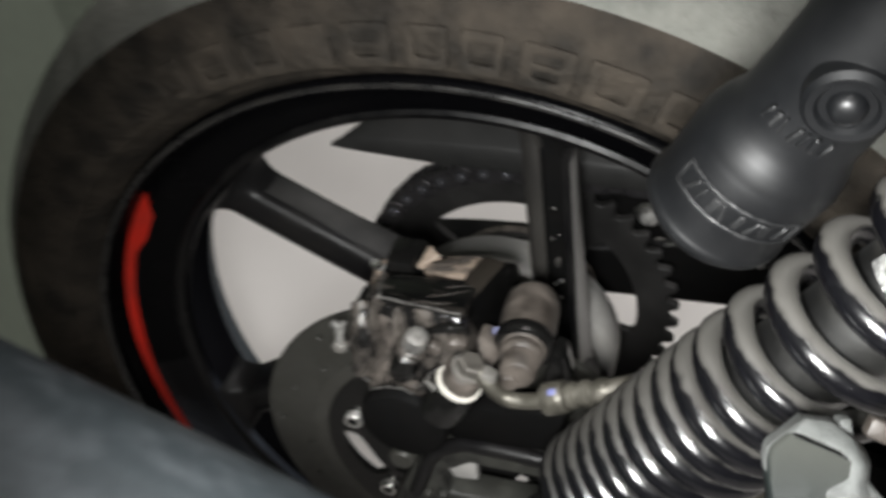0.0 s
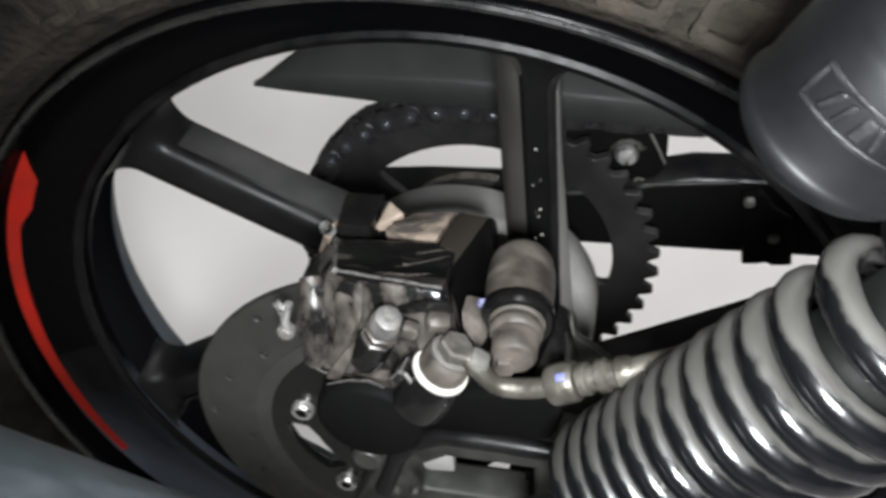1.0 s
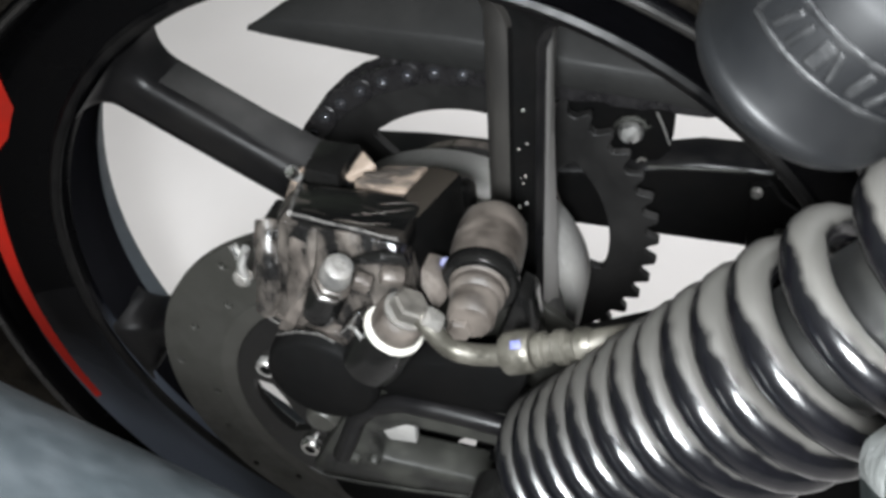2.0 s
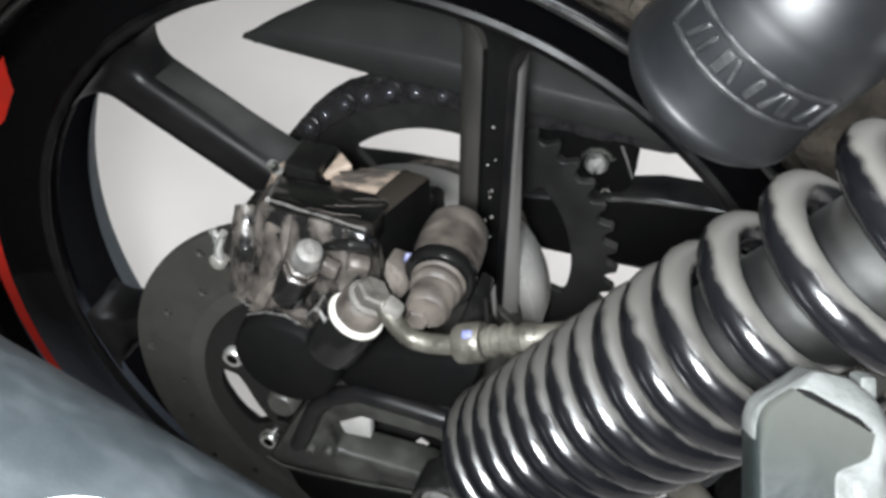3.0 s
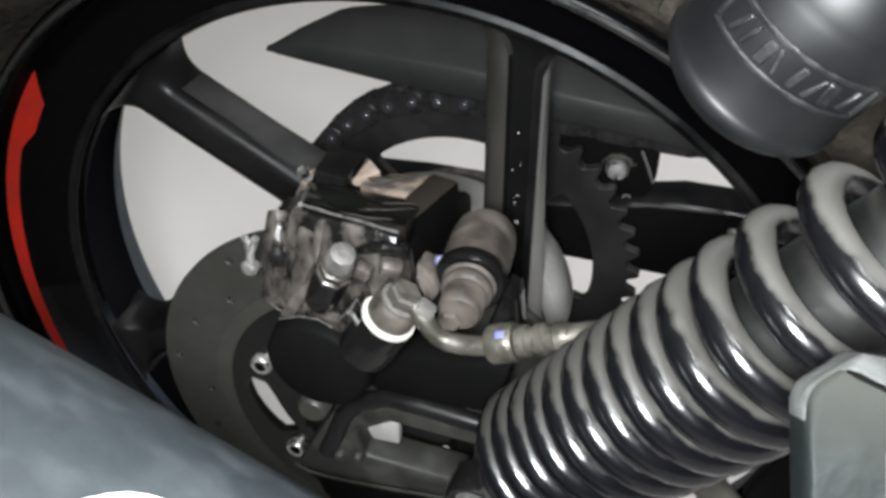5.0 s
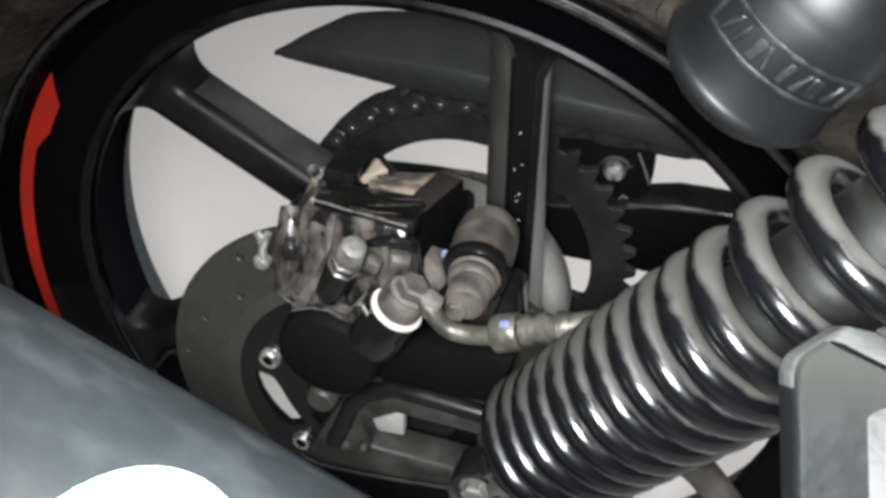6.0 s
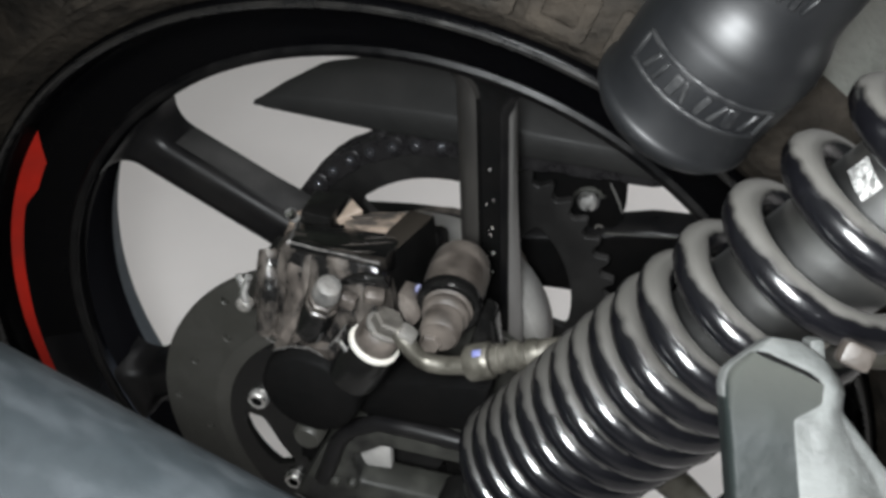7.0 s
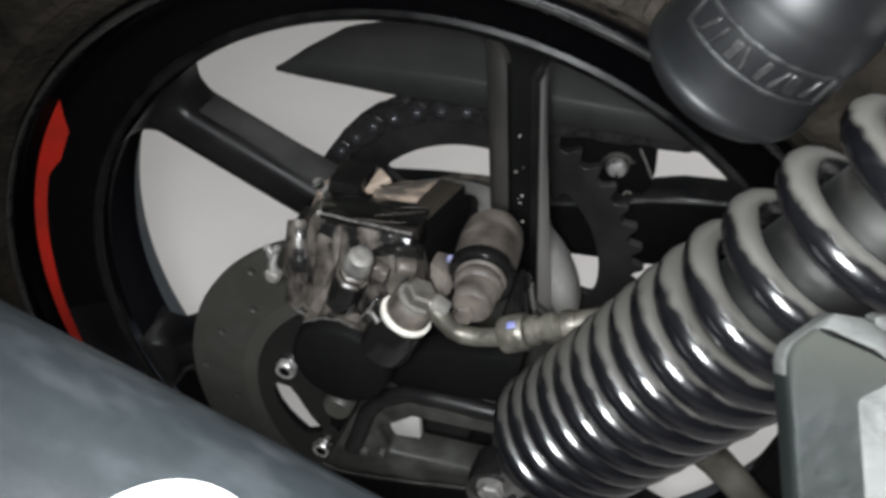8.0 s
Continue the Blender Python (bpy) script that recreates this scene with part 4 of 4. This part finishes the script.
part("pad_clip", hull([(-0.0020, -0.0520, 0.4505), (0.0080, -0.0545, 0.4530), (0.0150, -0.0500, 0.4525), (0.0060, -0.0470, 0.4500), (0.0050, -0.0520, 0.4470)], 0.0006), M_BOOT, caliper, "dark smeared pad clip")
part("pad_plate", hull([(0.0255, -0.0880, 0.4560), (0.0375, -0.0540, 0.4590), (0.0255, -0.0500, 0.4575), (0.0205, -0.0660, 0.4561), (0.0255, -0.0880, 0.4150), (0.0395, -0.0540, 0.4200), (0.0255, -0.0500, 0.4150), (0.0205, -0.0660, 0.4150)], 0.0012), M_PLATE, caliper, "black steel pad plate with a brown dusty top")
part("pad_stay", hull([(0.030, -0.060, 0.430), (0.052, -0.052, 0.434), (0.030, -0.050, 0.430), (0.052, -0.046, 0.434), (0.030, -0.060, 0.404), (0.052, -0.052, 0.404), (0.030, -0.050, 0.404), (0.052, -0.046, 0.404)], 0.002), M_BLACK, caliper)

part("boss_web", hull([(0.0090, -0.1075, 0.4276), (0.0147, -0.1075, 0.4344), (0.0168, -0.1060, 0.4385), (0.0150, -0.1065, 0.4190), (0.0200, -0.1040, 0.4100), (0.0090, -0.0950, 0.4270), (0.0200, -0.0950, 0.4360), (0.0230, -0.0950, 0.4100)], 0.0012), M_CALIPER, caliper, "glossy black web beside the bolt boss")
for line in (((-0.0149, -0.1072, 0.4203), (-0.0062, -0.1076, 0.4246), (0.0019, -0.1078, 0.4256), (0.0070, -0.1080, 0.4232)), ((0.0100, -0.1080, 0.4284), (0.0147, -0.1080, 0.4344), (0.0168, -0.1066, 0.4385)), ((-0.0143, -0.0962, 0.4482), (-0.0162, -0.0965, 0.4410), (-0.0185, -0.0978, 0.4330)), ((-0.0248, -0.0972, 0.4170), (-0.0200, -0.0985, 0.4158), (-0.0154, -0.0995, 0.4154))):
    n = len(line)
    part("worn_edge", tube(list(line), [0.0002 + 0.0002 * math.sin(math.pi * (k + 0.5) / n) for k in range(n)], 8), M_WORN, caliper, "rubbed bare metal edge")
# bleed screw and its cap
base, tip = Vector((0.0005, -0.0985, 0.4310)), Vector((0.0140, -0.1060, 0.4600))
d = tip - base
part("bleed_sleeve", bar(base - d * 0.15, base + d * 0.42, [(0, 0.0069), (0.75, 0.0066), (0.8, 0.0060), (0.95, 0.0060), (1, 0.0055)]), M_BLACK, caliper)
part("bleed_collar", bar(base + d * 0.38, base + d * 0.66, [(0, 0.0058), (0.12, 0.0065), (0.30, 0.0065), (0.36, 0.0055), (0.48, 0.0055), (0.54, 0.0060), (0.78, 0.0060), (0.84, 0.0052), (1, 0.0052)], 7), M_CAST, caliper, "dusty zinc collar")
part("bleed_head", bar(base + d * 0.64, base + d * 1.0, [(0, 0.0049), (0.08, 0.0054), (0.30, 0.0054), (0.36, 0.0049), (0.62, 0.0049), (0.72, 0.0044), (0.76, 0.0034), (0.77, 0.0020), (0.70, 0.0018), (0.69, 0.0005)], 20), M_BOLT_DARK, caliper, "dull zinc screw head")
part("bleed_lug", rbox((0.006, 0.0045, 0.007), basis((0.0178, -0.1020, 0.4480), d, (1, 0, 0)), 0.0012), M_CAST, caliper)
part("bleed_lug", rbox((0.008, 0.006, 0.006), basis((0.0268, -0.0985, 0.4495), d, (1, 0.3, 0)), 0.0016), M_CAST, caliper)
part("clip_wire", tube([(0.0135, -0.1075, 0.4325), (0.0160, -0.1090, 0.4335), (0.0180, -0.1095, 0.4300), (0.0175, -0.1090, 0.4270)], 0.0007, 8), M_CHROME, caliper)

# banjo bolt on its boss
seat, d = Vector((0.0268, -0.1028, 0.4295)), Vector((0.0069, 0.0012, 0.0126)).normalized()
part("banjo_boss", bar(seat - d * 0.020, seat - d * 0.0008, [(0, 0.0100), (0.3, 0.0108), (0.85, 0.0104), (1, 0.0098)], 32), M_BLACK, caliper, "glossy black bolt boss")
part("sealing_washer", bar(seat - d * 0.0008, seat + d * 0.0010, [(0, 0.0098), (0.15, 0.0103), (0.85, 0.0103), (1, 0.0097)], 40), M_WASHER, caliper, "pale sealing washer")
part("banjo_eye", bar(seat + d * 0.0010, seat + d * 0.0096, [(0, 0.0086), (0.1, 0.0089), (0.6, 0.0088), (0.88, 0.0086), (1, 0.0078)], 36), M_BOOT, caliper, "brown dusty banjo eye")
part("bolt_flange", bar(seat + d * 0.0096, seat + d * 0.0110, [(0, 0.0072), (0.2, 0.0076), (0.8, 0.0076), (1, 0.0068)], 32), M_BOLT, caliper, "rubbed bare bolt flange")
part("banjo_bolt", hex_head(0.0064, 0.0044, basis(seat + d * 0.0110, d, (0.3, 1, 0)), 0.0), M_BOLT_BROWN, caliper, "six-sided zinc bolt head")
part("boss_foot", hull([seat - d * 0.004 + Vector(v) for v in ((-0.004, -0.0085, -0.004), (0.006, -0.0090, -0.004), (0.002, -0.0095, -0.009), (-0.004, 0.004, -0.006), (0.008, 0.004, -0.004), (0.002, 0.004, -0.016))], 0.0012), M_BLACK, caliper)

# slide pin with its rubber boot, along the axle's direction
PIN = basis((0.0525, -0.1015, 0.4375), (-0.075, 1.0, 0.0), (1, 0, 0))
boot = [(0.0, 0.0), (0.0, 0.0066), (0.0015, 0.0078), (0.010, 0.0080), (0.0112, 0.0092), (0.0130, 0.0094), (0.0142, 0.0084), (0.0158, 0.0084), (0.0168, 0.0106), (0.0185, 0.0118), (0.0205, 0.0118), (0.0215, 0.0116), (0.030, 0.0126), (0.040, 0.0126), (0.046, 0.0118), (0.0505, 0.0092), (0.0530, 0.0050), (0.0536, 0)]
part("slide_pin_boot", lathe(boot, 40, PIN), M_BOOT, caliper, "brown dusty rubber boot")
part("slide_pin", lathe([(-0.004, 0), (-0.004, 0.0036), (-0.003, 0.0044), (0.0, 0.0044), (0.0, 0)], 6, PIN @ Matrix.Translation((-0.003, 0.003, 0.0018))), M_BOOT, caliper)
part("boot_lip", lathe([(0.0160, 0.0100), (0.0158, 0.0120), (0.0172, 0.0131), (0.0200, 0.0134), (0.0218, 0.0128), (0.0226, 0.0112)], 40, PIN), M_BLACK, caliper)
part("blue_tag", rbox((0.0045, 0.003, 0.006), Matrix.Translation((0.0385, -0.0800, 0.4400)) @ pose(0, 0, 0, 20, 15, 30), 0.001), M_BLUE, caliper, "small blue tag")
part("lower_cover", hull([(-0.034, -0.068, 0.405), (-0.026, -0.072, 0.412), (-0.022, -0.072, 0.370), (-0.040, -0.066, 0.385), (-0.034, -0.064, 0.405), (-0.026, -0.064, 0.412), (-0.022, -0.064, 0.370), (-0.040, -0.064, 0.385)], 0.0015), M_PIT, caliper)
# cotter pin at the disc's edge
part("cotter_pin", add(tube([(-0.0390, -0.0850, 0.4370), (-0.0370, -0.0860, 0.4335), (-0.0365, -0.0870, 0.4300), (-0.0370, -0.0872, 0.4255)], 0.0016, 8), tube([(-0.0335, -0.0855, 0.4375), (-0.0350, -0.0865, 0.4335), (-0.0362, -0.0872, 0.4300), (-0.0358, -0.0874, 0.4250)], 0.0016, 8)), M_CHROME, caliper, "bright cotter pin")
part("pin_head", lathe([(0, 0.0036), (0.003, 0.0036), (0.0042, 0.0024), (0.0044, 0)], 14, Matrix.Translation((-0.0375, -0.0850, 0.4230)) @ flip), M_BOLT, caliper)

part("pad_strap", plate([(-0.0262, -0.0560, 0.4500), (-0.0215, -0.0575, 0.4530), (-0.0325, -0.0620, 0.4230), (-0.0375, -0.0600, 0.4215)], 0.0040, 0.0006), M_TAN, caliper, "tan folded end strap")
part("strap_pin", lathe([(-0.003, 0), (-0.003, 0.0022), (0.001, 0.0026), (0.0026, 0.0020), (0.0030, 0)], 14, basis((-0.0245, -0.0585, 0.4515), (-0.2, -0.5, 0.85))), M_CHROME, caliper, "bright pin head")

# bracket that carries the caliper
bracket = part("caliper_bracket", hull([(0.000, -0.086, 0.388), (0.070, -0.088, 0.402), (0.064, -0.088, 0.372), (0.010, -0.086, 0.366), (0.000, -0.070, 0.388), (0.070, -0.070, 0.402), (0.064, -0.070, 0.372), (0.010, -0.070, 0.366)], 0.004), M_PIT, bike, "black steel caliper bracket")
part("bracket_ear", hull([(0.0640, -0.086, 0.4370), (0.0690, -0.084, 0.4340), (0.0720, -0.080, 0.400), (0.054, -0.080, 0.400), (0.0640, -0.072, 0.4370), (0.0690, -0.072, 0.4340), (0.0720, -0.068, 0.400), (0.054, -0.068, 0.400)], 0.002), M_BLACK, bracket)
part("bracket_bush", lathe([(0.0, 0.0), (0.0, 0.0054), (0.0016, 0.0066), (0.018, 0.0070), (0.022, 0.0070), (0.022, 0)], 32, Matrix.Translation((-0.0110, -0.1010, 0.3625)) @ pose(0, 0, 0, -90)), M_DISC, bracket, "grey rubber bush")
part("bush_lug", hull([(-0.028, -0.0800, 0.322), (-0.026, -0.0800, 0.342), (-0.010, -0.0800, 0.346), (-0.011, -0.0800, 0.323), (-0.027, -0.0740, 0.322), (-0.025, -0.0740, 0.341), (-0.010, -0.0740, 0.345), (-0.011, -0.0740, 0.323)], 0.0010), M_PIT, bracket)
part("bush_stem", tube([(-0.020, -0.086, 0.347), (-0.016, -0.088, 0.354), (-0.0110, -0.088, 0.362)], 0.0045, 10), M_BLACK, bracket)

# brake hose: bent pipe, ferrule, crimped sleeve, rubber hose
hose = part("brake_hose", tube([(0.0365, -0.1030, 0.4385), (0.0400, -0.1045, 0.4358), (0.0430, -0.1050, 0.4318), (0.0462, -0.1052, 0.4285), (0.0500, -0.1052, 0.4270), (0.0550, -0.1050, 0.4270), (0.0610, -0.1050, 0.4284), (0.0680, -0.1050, 0.4308)], 0.0036, 16), M_HOSE, bike, "bent grey metal brake pipe")
part("pipe_tab", rbox((0.0075, 0.007, 0.006), Matrix.Translation((0.0405, -0.1035, 0.4375)) @ pose(0, 0, 0, 0, 35, 0), 0.0016), M_BOLT, hose)
a, b = Vector((0.0650, -0.1050, 0.4304)), Vector((0.0742, -0.1050, 0.4346))
part("ferrule", bar(a, b, [(0, 0.0062), (0.10, 0.0070), (0.9, 0.0070), (1, 0.0062)], 28), M_HOSE, hose, "grey metal ferrule")
part("paint_mark", rbox((0.0036, 0.0028, 0.0012), basis(a + (b - a) * 0.55 + Vector((-0.0014, -0.0030, 0.0062)), (-0.25, -0.45, 0.86), b - a), 0.0006), M_BLUE, hose, "blue paint mark")
e = b + (b - a) * 1.9
part("sleeve", bar(b, e, [(0, 0.0046), (0.05, 0.0056), (0.20, 0.0056), (0.24, 0.0045), (0.36, 0.0045), (0.40, 0.0056), (0.55, 0.0056), (0.60, 0.0045), (0.72, 0.0045), (0.76, 0.0054), (0.90, 0.0054), (1, 0.0046)], 28), M_HOSE, hose, "crimped metal sleeve")
part("rubber_line", tube([e - (b - a) * 0.2, e + Vector((0.020, 0.004, 0.006)), e + Vector((0.06, 0.010, 0.008)), e + Vector((0.14, 0.02, 0.01))], 0.0044, 12), M_HOSE, hose)

# ---- chain adjuster bracket on the far arm ----
far = part("guard_bracket", prism([(0.034, 0.4085), (0.052, 0.4085), (0.1035, 0.404), (0.1040, 0.376), (0.1030, 0.367), (0.0990, 0.3610), (0.0880, 0.3580), (0.0790, 0.3600), (0.070, 0.366), (0.044, 0.378)], -0.106, -0.100, flip, 0.0015), M_PIT, bike, "black oily bracket with a bright bolt")
part("bracket_bolt", lathe([(0, 0.0064), (0.004, 0.0064), (0.0065, 0.0048), (0.0072, 0.002), (0.0072, 0)], 24, Matrix.Translation((0.0828, 0.0995, 0.3790)) @ flip), M_CHROME, far, "bright domed bolt")
part("bent_clip", tube([(0.0740, 0.0975, 0.3790), (0.0752, 0.0970, 0.3830), (0.0790, 0.0970, 0.3865), (0.0840, 0.0970, 0.3875), (0.0885, 0.0970, 0.3860), (0.0905, 0.0970, 0.3825), (0.0925, 0.0970, 0.3840)], [0.0010, 0.0014, 0.0016, 0.0016, 0.0014, 0.0013, 0.0008], 10), M_ARM, far)
part("stay_wire", tube([(0.0945, 0.0960, 0.3930), (0.0985, 0.0960, 0.3850), (0.1030, 0.0960, 0.3745)], 0.0007, 8), M_BOLT_DARK, far)
part("wire_loop", tube([(0.0880, 0.0970, 0.3605), (0.0888, 0.0970, 0.3625), (0.0905, 0.0970, 0.3630), (0.0922, 0.0970, 0.3618)], 0.0006, 8), M_BOLT, far)

part("arm_ridge", tube([(0.0935, 0.1040, 0.3530), (0.1180, 0.1040, 0.3555), (0.1440, 0.1040, 0.3580)], 0.0009, 10), M_ARM, swing, "thin dusty ridge")
block = part("chain_guide", prism([(0.1462, 0.350), (0.1560, 0.354), (0.1640, 0.344), (0.1745, 0.338), (0.1800, 0.3030), (0.1690, 0.3015), (0.1655, 0.3035), (0.1610, 0.3020), (0.1525, 0.3010)], -0.1070, -0.1000, flip, 0.0012), M_PIT, bike, "black plastic chain guide block")
for x, z in ((0.1500, 0.3490), (0.1665, 0.3240)):
    part("guide_bolt", lathe([(0, 0.0030), (0.002, 0.0030), (0.0034, 0.0022), (0.0038, 0)], 14, Matrix.Translation((x, 0.0998, z)) @ flip), M_BOLT_DARK, block)

# ---- pillion foot rest bracket beside the spring ----
PEG = basis((0.1425, -0.1903, 0.5255), (0.0, -0.736, 0.677), (1, 0, 0)) @ Matrix.Scale(0.925, 4)


def peg_body(rows=96, cols=64):
    """A cast lug: a chamfered head with a bevelled cap, a flat face, and a broad pale flank that bulges beside a soft ridge."""
    bm = bmesh.new()
    grid, pale = [], {}
    for i in range(rows + 1):
        v = 0.0092 - 0.0750 * (i / rows) ** 1.35
        down = max(0.0, -v - 0.003)
        left = -0.0002 + 0.525 * (v - 0.0008 + math.hypot(v - 0.0008, 0.0016)) + 0.21 * down
        right = 0.0262 - 0.0064 * (max(0.0, v + 0.001) / 0.0085) ** 2 + 0.95 * max(0.0, -v - 0.0045)
        ridge = 0.0155 + 0.0050 * smooth(min(1.0, max(0.0, (v + 0.0085) / 0.0055))) + 0.2 * max(0.0, -v - 0.0085)
        ridge = min(ridge, right - 0.0015)
        swell = smooth(min(1.0, max(0.0, (-v - 0.001) / 0.009)))
        row = []
        for j in range(cols + 1):
            g = 2 * j / cols
            u = left + (ridge - left) * g if g < 1 else ridge + (right - ridge) * (g - 1)
            w = 0.0010 - 0.0022 * max(0.0, 1 - 8 * g) ** 2
            if g > 1:
                q = g - 1
                w += swell * 0.0022 * math.sin(math.pi * min(1.0, 1.3 * q)) - 0.0065 * q ** 3
            cap = max(0.0, v - (0.0052 - 0.29 * (u - 0.0066)))
            w -= 0.45 * cap + 60 * cap ** 2
            vert = bm.verts.new(PEG @ Vector((u, v, w)))
            # The head's pale left edge is a painted rim highlight; flank and cap are pale.
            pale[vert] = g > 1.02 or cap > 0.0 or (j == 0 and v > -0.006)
            row.append(vert)
        grid.append(row)
    for p, q in zip(grid, grid[1:]):
        for j in range(cols):
            corners = (p[j], p[j + 1], q[j + 1], q[j])
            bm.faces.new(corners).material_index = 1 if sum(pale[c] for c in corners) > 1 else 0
    bmesh.ops.recalc_face_normals(bm, faces=bm.faces)
    rim_edges = [e for e in bm.edges if len(e.link_faces) == 1]
    got = bmesh.ops.extrude_edge_only(bm, edges=rim_edges)
    back = PEG.to_3x3() @ Vector((0, 0, -0.014))
    bmesh.ops.translate(bm, verts=[g for g in got["geom"] if isinstance(g, bmesh.types.BMVert)], vec=back)
    bmesh.ops.remove_doubles(bm, verts=bm.verts, dist=1e-5)
    return bm


peg = part("foot_rest", peg_body(), M_PEG, bike, "dusty green-grey alloy foot rest bracket with a paler flank", angle=60)
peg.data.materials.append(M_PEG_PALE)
part("groove", tube([PEG @ Vector((0.0060, 0.0052, 0.0008)), PEG @ Vector((0.0082, 0.0048, 0.0010)), PEG @ Vector((0.0125, 0.0036, 0.0010)), PEG @ Vector((0.0170, 0.0023, 0.0010)), PEG @ Vector((0.0196, 0.0010, 0.0008))], [0.0003, 0.0006, 0.0005, 0.0005, 0.0003], 8), M_PIT, peg, "dark slanting groove")
part("mount_tab", rbox((0.0075, 0.006, 0.006), PEG @ Matrix.Translation((0.0285, 0.0086, -0.012)) @ pose(0, 0, 0, 10, 10, -15), 0.0015), M_BOOT, peg)
part("mount_tab", rbox((0.0035, 0.006, 0.006), PEG @ Matrix.Translation((0.0192, 0.0080, -0.009)) @ pose(0, 0, 0, 10, 10, 15), 0.0012), M_PEG_PALE, peg)
